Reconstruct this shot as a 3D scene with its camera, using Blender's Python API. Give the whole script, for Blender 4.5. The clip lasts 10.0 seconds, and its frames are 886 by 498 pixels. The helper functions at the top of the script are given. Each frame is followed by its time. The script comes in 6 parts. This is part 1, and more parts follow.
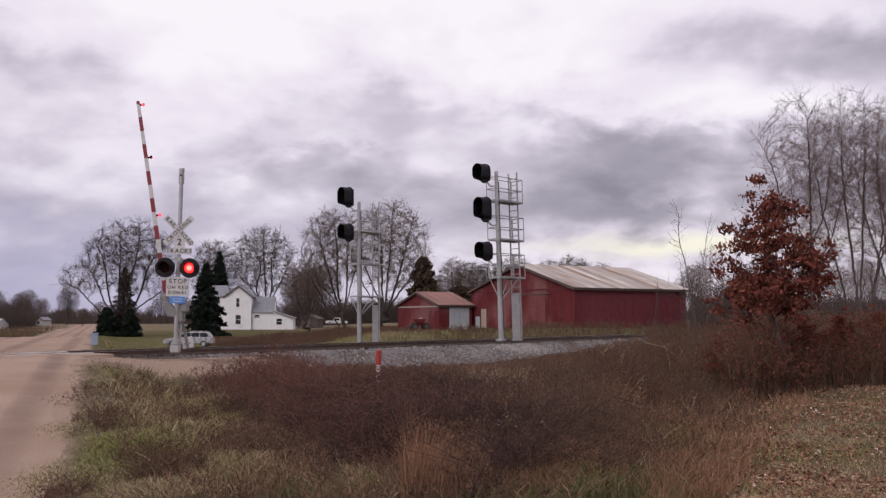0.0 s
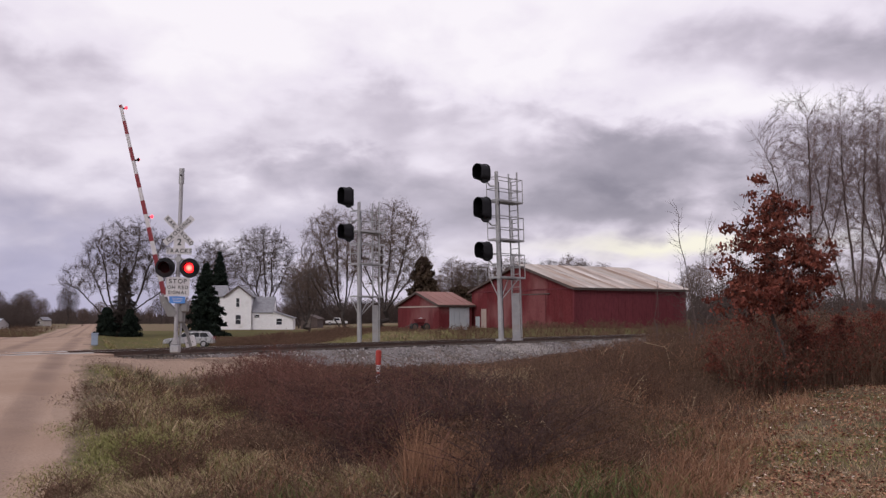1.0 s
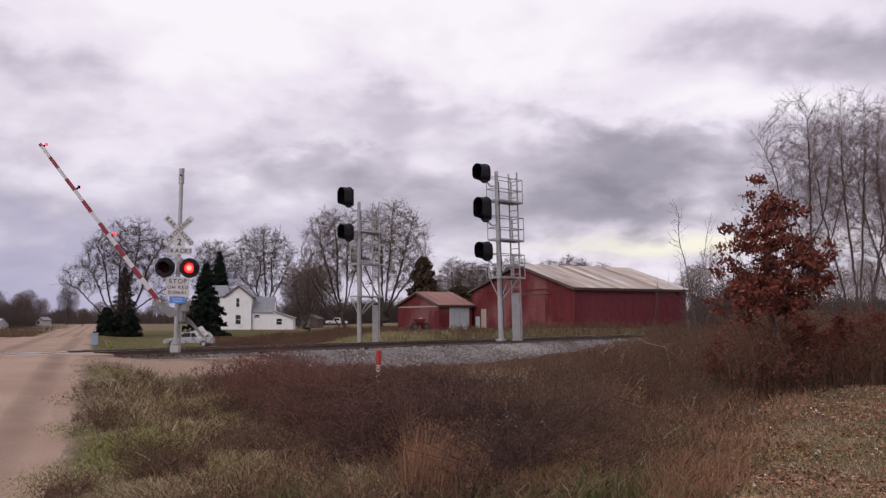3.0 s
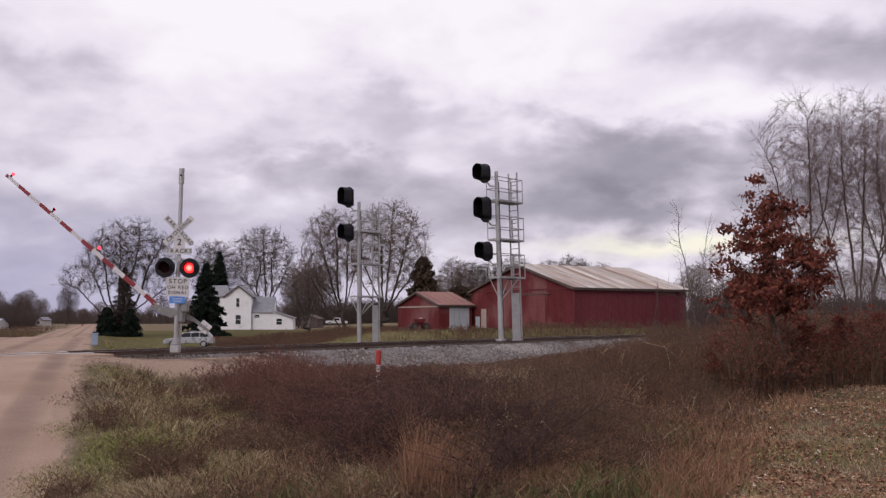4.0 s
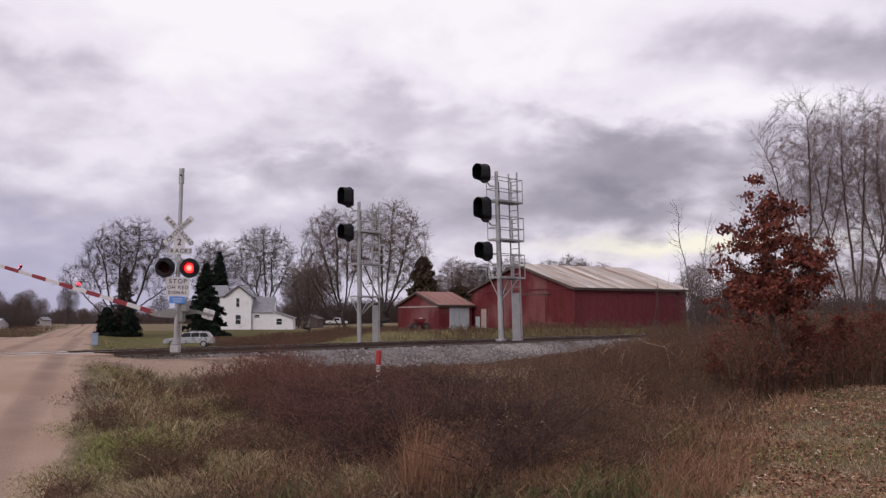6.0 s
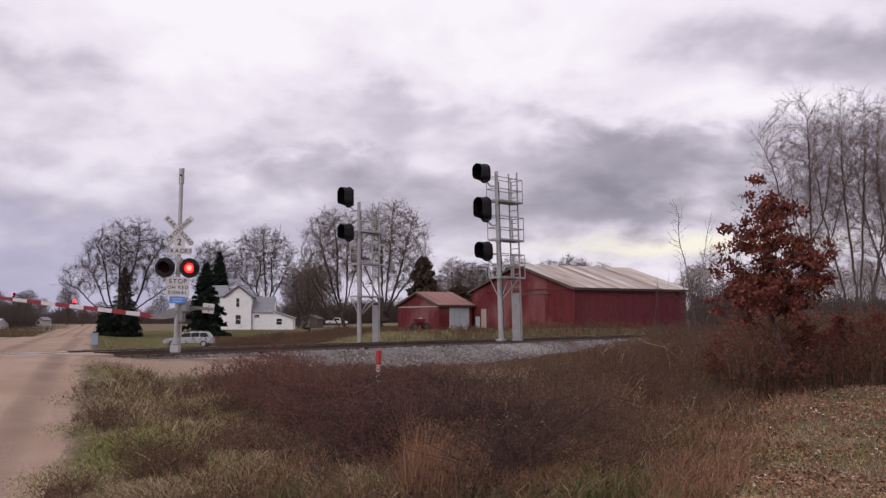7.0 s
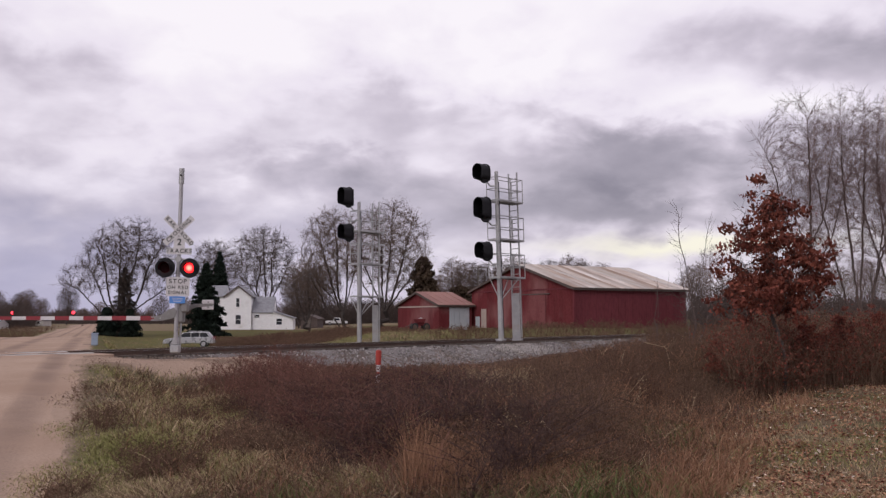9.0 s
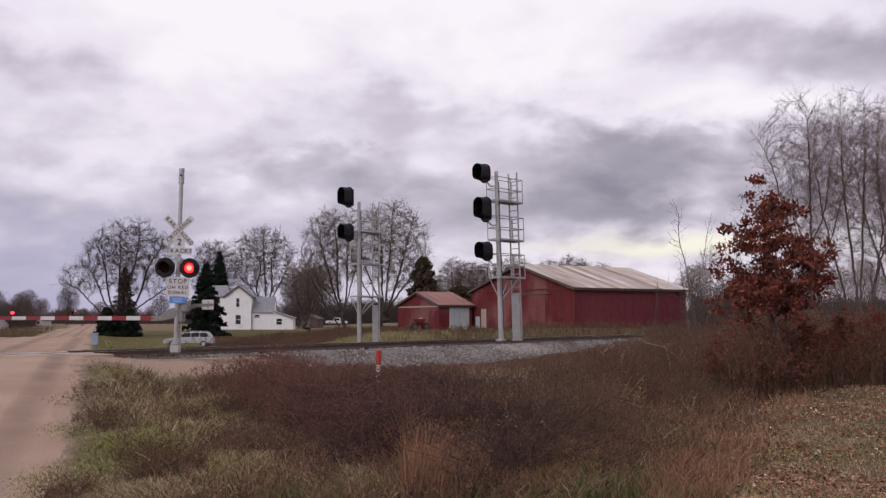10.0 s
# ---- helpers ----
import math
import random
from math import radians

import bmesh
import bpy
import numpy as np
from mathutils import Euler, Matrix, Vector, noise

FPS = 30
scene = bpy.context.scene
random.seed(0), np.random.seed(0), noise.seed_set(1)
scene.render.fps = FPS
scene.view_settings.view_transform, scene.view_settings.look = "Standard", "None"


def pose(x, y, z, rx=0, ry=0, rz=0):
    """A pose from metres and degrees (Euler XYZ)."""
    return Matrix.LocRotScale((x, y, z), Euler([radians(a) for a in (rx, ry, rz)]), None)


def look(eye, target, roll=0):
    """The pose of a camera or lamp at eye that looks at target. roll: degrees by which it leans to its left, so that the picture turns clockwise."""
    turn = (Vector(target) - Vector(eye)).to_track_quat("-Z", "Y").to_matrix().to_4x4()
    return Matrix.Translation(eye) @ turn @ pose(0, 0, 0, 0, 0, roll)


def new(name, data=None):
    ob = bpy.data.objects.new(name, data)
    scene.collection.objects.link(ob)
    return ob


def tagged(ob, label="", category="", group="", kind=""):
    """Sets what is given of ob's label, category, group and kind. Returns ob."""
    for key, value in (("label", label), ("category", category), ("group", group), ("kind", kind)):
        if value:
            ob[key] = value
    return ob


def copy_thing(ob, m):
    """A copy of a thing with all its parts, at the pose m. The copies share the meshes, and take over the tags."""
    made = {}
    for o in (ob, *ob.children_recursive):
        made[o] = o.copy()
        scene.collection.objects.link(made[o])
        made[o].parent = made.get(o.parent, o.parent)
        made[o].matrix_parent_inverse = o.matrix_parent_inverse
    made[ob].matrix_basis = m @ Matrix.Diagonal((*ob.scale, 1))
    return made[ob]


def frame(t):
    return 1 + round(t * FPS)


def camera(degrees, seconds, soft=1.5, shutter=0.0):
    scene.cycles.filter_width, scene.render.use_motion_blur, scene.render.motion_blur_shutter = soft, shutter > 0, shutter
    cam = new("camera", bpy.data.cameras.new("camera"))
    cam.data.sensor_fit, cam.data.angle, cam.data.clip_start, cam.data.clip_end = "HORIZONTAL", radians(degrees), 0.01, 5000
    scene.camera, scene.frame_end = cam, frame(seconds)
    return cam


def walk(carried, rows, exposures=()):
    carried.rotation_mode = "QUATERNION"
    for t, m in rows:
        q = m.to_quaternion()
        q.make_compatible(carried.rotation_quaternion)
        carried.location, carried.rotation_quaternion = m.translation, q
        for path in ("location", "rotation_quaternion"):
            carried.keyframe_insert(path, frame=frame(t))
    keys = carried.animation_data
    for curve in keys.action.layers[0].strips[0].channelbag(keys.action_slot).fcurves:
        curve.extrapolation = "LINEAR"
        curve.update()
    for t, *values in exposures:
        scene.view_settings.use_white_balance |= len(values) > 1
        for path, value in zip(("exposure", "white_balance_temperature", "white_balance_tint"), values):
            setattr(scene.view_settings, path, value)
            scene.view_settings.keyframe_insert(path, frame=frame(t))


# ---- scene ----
cam = camera(50, 10.0, soft=1.35)
EYE = pose(0, 0, 1.1, 94.15, 0, 0)
walk(cam, [(0, EYE), (10, EYE)], exposures=[(0, 0.0), (10, 0.0)])

# ---- sky and light ----
world = bpy.data.worlds.new("overcast_sky")
scene.world = world
world.use_nodes = True
WT = world.node_tree
WN, WL = WT.nodes, WT.links
WN.clear()


def wmath(op, a, b=None, c=None, clamp=False):
    n = WN.new("ShaderNodeMath")
    n.operation, n.use_clamp = op, clamp
    for i, v in enumerate((a, b, c)):
        if v is None:
            continue
        if isinstance(v, (int, float)):
            n.inputs[i].default_value = v
        else:
            WL.new(v, n.inputs[i])
    return n.outputs[0]


def wmix(fac, a, b):
    n = WN.new("ShaderNodeMix")
    n.data_type = "RGBA"
    for sock, v in ((n.inputs[0], fac), (n.inputs[6], a), (n.inputs[7], b)):
        if isinstance(v, (int, float)):
            sock.default_value = v
        elif isinstance(v, tuple):
            sock.default_value = (*v, 1)
        else:
            WL.new(v, sock)
    return n.outputs[2]


def build_sky():
    way = WN.new("ShaderNodeTexCoord").outputs["Generated"]
    sep = WN.new("ShaderNodeSeparateXYZ")
    WL.new(way, sep.inputs[0])
    x, y, z = sep.outputs
    flat = wmath("SQRT", wmath("ADD", wmath("MULTIPLY", x, x), wmath("MULTIPLY", y, y)))
    el = wmath("DIVIDE", z, wmath("MAXIMUM", flat, 0.05))
    az = wmath("ARCTAN2", x, y)
    # cloud deck seen in perspective
    lift = wmath("ADD", wmath("MAXIMUM", z, 0.0), 0.42)
    deck = WN.new("ShaderNodeCombineXYZ")
    WL.new(wmath("DIVIDE", x, lift), deck.inputs[0])
    WL.new(wmath("DIVIDE", y, lift), deck.inputs[1])

    def puff(scale, detail, rough, shift, distort=0.0):
        m = WN.new("ShaderNodeMapping")
        m.inputs["Location"].default_value = shift
        WL.new(deck.outputs[0], m.inputs[0])
        n = WN.new("ShaderNodeTexNoise")
        n.inputs["Scale"].default_value, n.inputs["Detail"].default_value = scale, detail
        n.inputs["Roughness"].default_value, n.inputs["Distortion"].default_value = rough, distort
        WL.new(m.outputs[0], n.inputs["Vector"])
        return n.outputs["Fac"]

    # billows, and the same billows a little nearer the light: their difference rims the edges
    big, lit_side = puff(3.6, 5, 0.46, (3.1, 2.2, 0), 0.1), puff(3.6, 5, 0.46, (3.07, 2.14, 0), 0.1)
    small = puff(9.5, 5, 0.50, (8.4, 5.9, 0), 0.2)

    def bank(a0, e0, aw, ew, ragged=0.16):
        """A soft bank of cloud round an azimuth and elevation."""
        wob = wmath("MULTIPLY", wmath("SUBTRACT", wmath("MULTIPLY", wmath("ADD", small, big), 0.5), 0.5), ragged)
        da = wmath("DIVIDE", wmath("SUBTRACT", wmath("ADD", az, wob), a0), aw)
        de = wmath("DIVIDE", wmath("SUBTRACT", wmath("ADD", el, wob), e0), ew)
        r = wmath("ADD", wmath("MULTIPLY", da, da), wmath("MULTIPLY", de, de))
        return wmath("POWER", 2.718, wmath("MULTIPLY", r, -1.0))

    tone = wmath("ADD", 0.65, wmath("MULTIPLY", wmath("SUBTRACT", big, 0.5), 0.75))
    tone = wmath("ADD", tone, wmath("MULTIPLY", wmath("SUBTRACT", lit_side, big), 1.1))
    tone = wmath("ADD", tone, wmath("MULTIPLY", wmath("SUBTRACT", small, 0.5), 0.40))
    for a0, e0, aw, ew, amount in BANKS:
        tone = wmath("ADD", tone, wmath("MULTIPLY", bank(a0, e0, aw, ew), amount))
    tone = wmath("ADD", tone, 0.0, clamp=True)
    ramp = WN.new("ShaderNodeValToRGB")
    cr = ramp.color_ramp
    cr.elements[0].position, cr.elements[0].color = 0.0, (0.24, 0.215, 0.27, 1)
    cr.elements[1].position, cr.elements[1].color = 1.0, (0.99, 0.935, 0.99, 1)
    for p, c in ((0.3, (0.40, 0.36, 0.43)), (0.55, (0.64, 0.575, 0.67)), (0.75, (0.87, 0.80, 0.90))):
        cr.elements.new(p).color = (*c, 1)
    WL.new(tone, ramp.inputs[0])
    cloud = ramp.outputs[0]
    # blue-grey distance on the western horizon, pale gap in the east
    haze = bank(-0.45, 0.02, 0.42, 0.085)
    cloud = wmix(wmath("MULTIPLY", haze, 0.8), cloud, (0.40, 0.385, 0.57))
    gap = bank(0.25, 0.074, 0.13, 0.0085, 0.06)
    cloud = wmix(wmath("MULTIPLY", gap, 0.9), cloud, (1.0, 0.95, 0.79))
    sky = WN.new("ShaderNodeTexSky")
    sky.sky_type, sky.sun_disc = "NISHITA", False
    sky.sun_elevation, sky.sun_rotation = radians(34), radians(-145)
    sky_scaled = WN.new("ShaderNodeVectorMath")
    sky_scaled.operation = "SCALE"
    WL.new(sky.outputs[0], sky_scaled.inputs[0])
    sky_scaled.inputs["Scale"].default_value = 0.1
    both = wmix(0.95, sky_scaled.outputs[0], cloud)
    bg = WN.new("ShaderNodeBackground")
    WL.new(both, bg.inputs[0])
    bg.inputs[1].default_value = 1.0
    out = WN.new("ShaderNodeOutputWorld")
    WL.new(bg.outputs[0], out.inputs[0])


# azimuth, elevation (tangent), widths, brightness
BANKS = [
    (-0.20, 0.34, 0.30, 0.10, 0.38), (0.05, 0.28, 0.16, 0.07, 0.17), (0.02, 0.335, 0.20, 0.03, 0.15),
    (0.17, 0.175, 0.13, 0.040, -0.42), (0.18, 0.115, 0.17, 0.024, -0.32), (0.42, 0.255, 0.14, 0.030, -0.30),
    (0.30, 0.325, 0.22, 0.045, 0.16), (0.00, 0.225, 0.12, 0.022, -0.14), (-0.42, 0.235, 0.10, 0.025, -0.06),
    (0.30, 0.215, 0.10, 0.034, 0.42), (0.14, 0.285, 0.05, 0.035, 0.20), (-0.12, 0.175, 0.10, 0.014, 0.15),
    (-0.30, 0.10, 0.30, 0.05, -0.10), (0.30, 0.10, 0.10, 0.02, -0.12), (0.10, 0.07, 0.20, 0.015, 0.12), (0.06, 0.125, 0.24, 0.045, -0.12),
]
build_sky()

sun = new("sun", bpy.data.lights.new("sun", "SUN"))
sun.data.energy, sun.data.angle, sun.data.color = 1.15, radians(35), (1.0, 0.96, 0.93)
sun.matrix_world = look((-14, -20, 30), (0, 0, 13), 0)


# ---- materials ----
def mat(name, c1, c2, scale=4.0, rough=0.8, metal=0.0, bump=0.3, fine=40.0, stain=None, stain_at=0.62, gloss=0.5, stretch=(1, 1, 1), spread=0.0, island=False, shift=True):
    m = bpy.data.materials.new(name)
    m.use_nodes = True
    nt = m.node_tree
    nodes, links = nt.nodes, nt.links
    bsdf = nodes["Principled BSDF"]
    co = nodes.new("ShaderNodeTexCoord")
    mp = nodes.new("ShaderNodeMapping")
    mp.inputs["Scale"].default_value = stretch
    links.new(co.outputs["Object"], mp.inputs[0])
    if spread and not island and shift:
        far = nodes.new("ShaderNodeVectorMath")
        far.operation = "SCALE"
        far.inputs[0].default_value = (37.0, 23.0, 11.0)
        links.new(nodes.new("ShaderNodeObjectInfo").outputs["Random"], far.inputs["Scale"])
        links.new(far.outputs[0], mp.inputs["Location"])

    def tex(s, detail):
        n = nodes.new("ShaderNodeTexNoise")
        n.inputs["Scale"].default_value, n.inputs["Detail"].default_value = s, detail
        links.new(mp.outputs[0], n.inputs["Vector"])
        return n.outputs["Fac"]

    def mix(f, a, b):
        n = nodes.new("ShaderNodeMix")
        n.data_type = "RGBA"
        links.new(f, n.inputs[0])
        for s, v in ((n.inputs[6], a), (n.inputs[7], b)):
            if isinstance(v, tuple):
                s.default_value = (*v, 1)
            else:
                links.new(v, s)
        return n.outputs[2]

    def steep(f, lo, hi):
        n = nodes.new("ShaderNodeMapRange")
        n.inputs[1].default_value, n.inputs[2].default_value = lo, hi
        links.new(f, n.inputs[0])
        return n.outputs[0]

    wide, grain = tex(scale, 4), tex(fine, 3)
    col = mix(steep(wide, 0.32, 0.68), c1, c2)
    dark = tuple(v * 0.6 for v in c1)
    g = nodes.new("ShaderNodeMath")
    g.operation = "MULTIPLY"
    links.new(steep(grain, 0.45, 0.75), g.inputs[0])
    g.inputs[1].default_value = 0.55
    col = mix(g.outputs[0], col, dark)
    if stain:
        col = mix(steep(tex(scale * 0.37 + 0.01, 5), stain_at - 0.06, stain_at + 0.08), col, stain)
    if spread:
        src = nodes.new("ShaderNodeNewGeometry").outputs["Random Per Island"] if island else nodes.new("ShaderNodeObjectInfo").outputs["Random"]
        hs = nodes.new("ShaderNodeHueSaturation")
        links.new(steep(src, 0, 1), hs.inputs["Value"])
        hs.inputs["Value"].links[0].from_node.inputs[3].default_value = 1 - spread
        hs.inputs["Value"].links[0].from_node.inputs[4].default_value = 1 + spread
        links.new(col, hs.inputs["Color"])
        col = hs.outputs[0]
    links.new(col, bsdf.inputs["Base Color"])
    bsdf.inputs["Metallic"].default_value = metal
    bsdf.inputs["Specular IOR Level"].default_value = gloss
    r = nodes.new("ShaderNodeMapRange")
    r.inputs[3].default_value, r.inputs[4].default_value = max(rough - 0.12, 0.05), min(rough + 0.12, 1)
    links.new(wide, r.inputs[0])
    links.new(r.outputs[0], bsdf.inputs["Roughness"])
    if bump:
        b = nodes.new("ShaderNodeBump")
        b.inputs["Strength"].default_value, b.inputs["Distance"].default_value = bump, 0.02
        links.new(grain, b.inputs["Height"])
        links.new(b.outputs[0], bsdf.inputs["Normal"])
    return m


def glow(name, edge, heart, strength, reach):
    """A lit lens: hotter in the middle."""
    m = bpy.data.materials.new(name)
    m.use_nodes = True
    nodes, links = m.node_tree.nodes, m.node_tree.links
    bsdf = nodes["Principled BSDF"]
    co = nodes.new("ShaderNodeTexCoord")
    ln = nodes.new("ShaderNodeVectorMath")
    ln.operation = "LENGTH"
    links.new(co.outputs["Object"], ln.inputs[0])
    rp = nodes.new("ShaderNodeValToRGB")
    sc = nodes.new("ShaderNodeMath")
    sc.operation = "DIVIDE"
    links.new(ln.outputs["Value"], sc.inputs[0])
    sc.inputs[1].default_value = reach
    links.new(sc.outputs[0], rp.inputs[0])
    rp.color_ramp.elements[0].color, rp.color_ramp.elements[0].position = (*heart, 1), 0.25
    rp.color_ramp.elements[1].color, rp.color_ramp.elements[1].position = (*edge, 1), 0.75
    links.new(rp.outputs[0], bsdf.inputs["Emission Color"])
    bsdf.inputs["Emission Strength"].default_value = strength
    bsdf.inputs["Base Color"].default_value = (0.25, 0.01, 0.01, 1)
    return m


M = dict(
    galv=mat("galvanised_steel", (0.33, 0.33, 0.335), (0.44, 0.43, 0.43), 3, 0.5, 0.5, 0.1, 30, (0.33, 0.27, 0.22), 0.70),
    alum=mat("dull_aluminium", (0.33, 0.32, 0.33), (0.42, 0.41, 0.42), 2, 0.45, 0.4, 0.08, 30),
    black=mat("black_enamel", (0.008, 0.008, 0.010), (0.014, 0.013, 0.016), 5, 0.6, 0, 0.1, 40, gloss=0.25),
    dull=mat("dull_grey_casting", (0.19, 0.185, 0.18), (0.25, 0.24, 0.235), 4, 0.7, 0.2, 0.2),
    white=mat("white_sheet", (0.52, 0.50, 0.51), (0.60, 0.58, 0.59), 3, 0.5, 0, 0.05, 30, (0.55, 0.51, 0.47), 0.66),
    ink=mat("black_lettering", (0.03, 0.03, 0.03), (0.05, 0.05, 0.05), 8, 0.6, 0, 0),
    blue=mat("blue_sheet", (0.06, 0.20, 0.55), (0.09, 0.25, 0.60), 5, 0.5, 0, 0.05),
    red=mat("red_sheet", (0.20, 0.014, 0.024), (0.25, 0.022, 0.032), 5, 0.45, 0, 0.05),
    darklens=mat("unlit_red_lens", (0.010, 0.002, 0.003), (0.016, 0.003, 0.004), 10, 0.75, 0, 0.1, gloss=0.1),
    barn=mat("faded_red_boards", (0.118, 0.022, 0.026), (0.150, 0.036, 0.039), 0.7, 0.9, 0, 0.4, 9, (0.20, 0.085, 0.085), 0.56, 0.1, (1, 1, 0.6), spread=0.10, shift=False),
    faded=mat("sun_faded_red_boards", (0.165, 0.052, 0.054), (0.20, 0.075, 0.076), 0.9, 0.9, 0, 0.4, 9, (0.115, 0.022, 0.026), 0.56, 0.1, (1, 1, 0.5)),
    barn_side=mat("dark_red_sheeting", (0.125, 0.029, 0.036), (0.150, 0.038, 0.046), 0.3, 0.7, 0, 0.3, 6, None, 0.6, 0.1, (1, 1, 0.3), spread=0.06, shift=False),
    tin=mat("rusty_tin_roof", (0.60, 0.56, 0.53), (0.44, 0.36, 0.30), 0.6, 0.7, 0.0, 0.3, 8, (0.27, 0.185, 0.135), 0.52, 0.3, (0.35, 1, 1), spread=0.20),
    rust=mat("red_rusty_roof", (0.24, 0.105, 0.085), (0.30, 0.16, 0.13), 0.5, 0.7, 0.1, 0.3, 8, (0.50, 0.40, 0.36), 0.64, spread=0.16),
    grey_door=mat("grey_steel_door", (0.42, 0.46, 0.50), (0.50, 0.53, 0.56), 1, 0.5, 0.1, 0.1, 12),
    eave=mat("dark_eave_wood", (0.07, 0.05, 0.045), (0.11, 0.08, 0.07), 3, 0.8),
    trim=mat("pale_trim_board", (0.36, 0.28, 0.25), (0.42, 0.34, 0.30), 3, 0.8),
    siding=mat("white_clapboard", (0.76, 0.75, 0.76), (0.82, 0.81, 0.82), 1.5, 0.6, 0, 0.1, 12, (0.62, 0.60, 0.58), 0.68),
    slate=mat("grey_shingles", (0.20, 0.20, 0.22), (0.28, 0.28, 0.30), 2, 0.85, 0, 0.4, 14),
    glass=mat("dark_window_glass", (0.02, 0.022, 0.028), (0.035, 0.037, 0.045), 3, 0.12, 0, 0, gloss=0.6),
    rail=mat("worn_rail_steel", (0.10, 0.07, 0.055), (0.15, 0.10, 0.08), 3, 0.5, 0.6, 0.2),
    railtop=mat("polished_rail_head", (0.45, 0.43, 0.42), (0.55, 0.53, 0.52), 3, 0.3, 0.9, 0.05),
    tie=mat("creosoted_tie", (0.045, 0.035, 0.03), (0.08, 0.06, 0.05), 3, 0.9, 0, 0.5, 20, spread=0.3),
    ballast=mat("grey_ballast", (0.17, 0.155, 0.15), (0.25, 0.23, 0.225), 4, 0.9, 0, 1.0, 26, (0.13, 0.10, 0.085), 0.54, 0.05),
    stone=mat("ballast_stone", (0.22, 0.20, 0.195), (0.33, 0.305, 0.295), 1.5, 0.9, 0, 0.3, 30, (0.15, 0.12, 0.10), 0.55, 0.1, spread=0.55, island=True),
    gravel=mat("tan_gravel", (0.28, 0.205, 0.155), (0.36, 0.275, 0.215), 0.5, 0.95, 0, 0.7, 30, (0.24, 0.18, 0.15), 0.58, 0.15, (1, 1, 1)),
    concrete=mat("pale_concrete", (0.46, 0.43, 0.40), (0.56, 0.53, 0.50), 3, 0.85, 0, 0.4, 30),
    sandy=mat("sandy_stone", (0.36, 0.33, 0.31), (0.46, 0.42, 0.39), 1.5, 0.9, 0, 0.3, 30, spread=0.3, island=True),
    silver=mat("silver_car_paint", (0.40, 0.40, 0.42), (0.45, 0.45, 0.47), 2, 0.28, 0.4, 0),
    truck=mat("white_car_paint", (0.78, 0.78, 0.78), (0.80, 0.80, 0.80), 2, 0.3, 0, 0),
    tyre=mat("tyre_rubber", (0.02, 0.02, 0.02), (0.03, 0.03, 0.03), 9, 0.85, 0, 0.2),
    post_red=mat("orange_red_plastic", (0.32, 0.028, 0.020), (0.40, 0.042, 0.030), 6, 0.5, 0, 0.05),
    pole=mat("weathered_pole_wood", (0.10, 0.085, 0.075), (0.15, 0.125, 0.11), 3, 0.9, 0, 0.4),
    lit=glow("lit_red_lens", (1.0, 0.012, 0.018), (1.0, 0.30, 0.22), 2.2, 0.16),
    lit_small=glow("lit_gate_lamp", (1.0, 0.03, 0.05), (1.0, 0.35, 0.35), 4.0, 0.06),
)


# ---- mesh helpers ----
def bmx():
    return bmesh.new()


def box(bm, c, s, m=Matrix()):
    bmesh.ops.create_cube(bm, size=1, matrix=m @ Matrix.Translation(c) @ Matrix.Diagonal((*s, 1)))
    return bm


def tube(bm, p0, p1, r0, r1=None, n=10):
    p0, p1 = Vector(p0), Vector(p1)
    d = p1 - p0
    m = Matrix.Translation((p0 + p1) / 2) @ d.to_track_quat("Z", "Y").to_matrix().to_4x4()
    bmesh.ops.create_cone(bm, cap_ends=True, segments=n, radius1=r0, radius2=r0 if r1 is None else r1, depth=d.length, matrix=m)
    return bm


def prism(bm, outline, y0, y1, m=Matrix()):
    """An outline in x and z, drawn out from y0 to y1."""
    a = [bm.verts.new(m @ Vector((x, y0, z))) for x, z in outline]
    b = [bm.verts.new(m @ Vector((x, y1, z))) for x, z in outline]
    n = len(a)
    bm.faces.new(a[::-1])
    bm.faces.new(b)
    for i in range(n):
        bm.faces.new((a[i], a[(i + 1) % n], b[(i + 1) % n], b[i]))
    bmesh.ops.recalc_face_normals(bm, faces=bm.faces)
    return bm


def mesh_of(name, bm, materials, bevel=0.0, smooth=False):
    if bevel:
        bmesh.ops.bevel(bm, geom=list(bm.edges), offset=bevel, segments=1, affect="EDGES", clamp_overlap=True)
    if smooth:
        for f in bm.faces:
            f.smooth = True
    me = bpy.data.meshes.new(name)
    bm.to_mesh(me)
    bm.free()
    for x in materials if isinstance(materials, (list, tuple)) else [materials]:
        me.materials.append(x)
    return me


def part(name, bm, material, parent=None, label="", m=None, bevel=0.0, smooth=False):
    ob = new(name, mesh_of(name, bm, material, bevel, smooth))
    if parent:
        ob.parent = parent
    if m is not None:
        ob.matrix_basis = m
    return tagged(ob, label)


def share(name, me, parent, m):
    ob = new(name, me)
    ob.parent, ob.matrix_basis = parent, m
    return ob


def thing(name, m, label, category, group="", kind=""):
    ob = new(name)
    ob.matrix_basis = m
    return tagged(ob, label, category, group, kind)


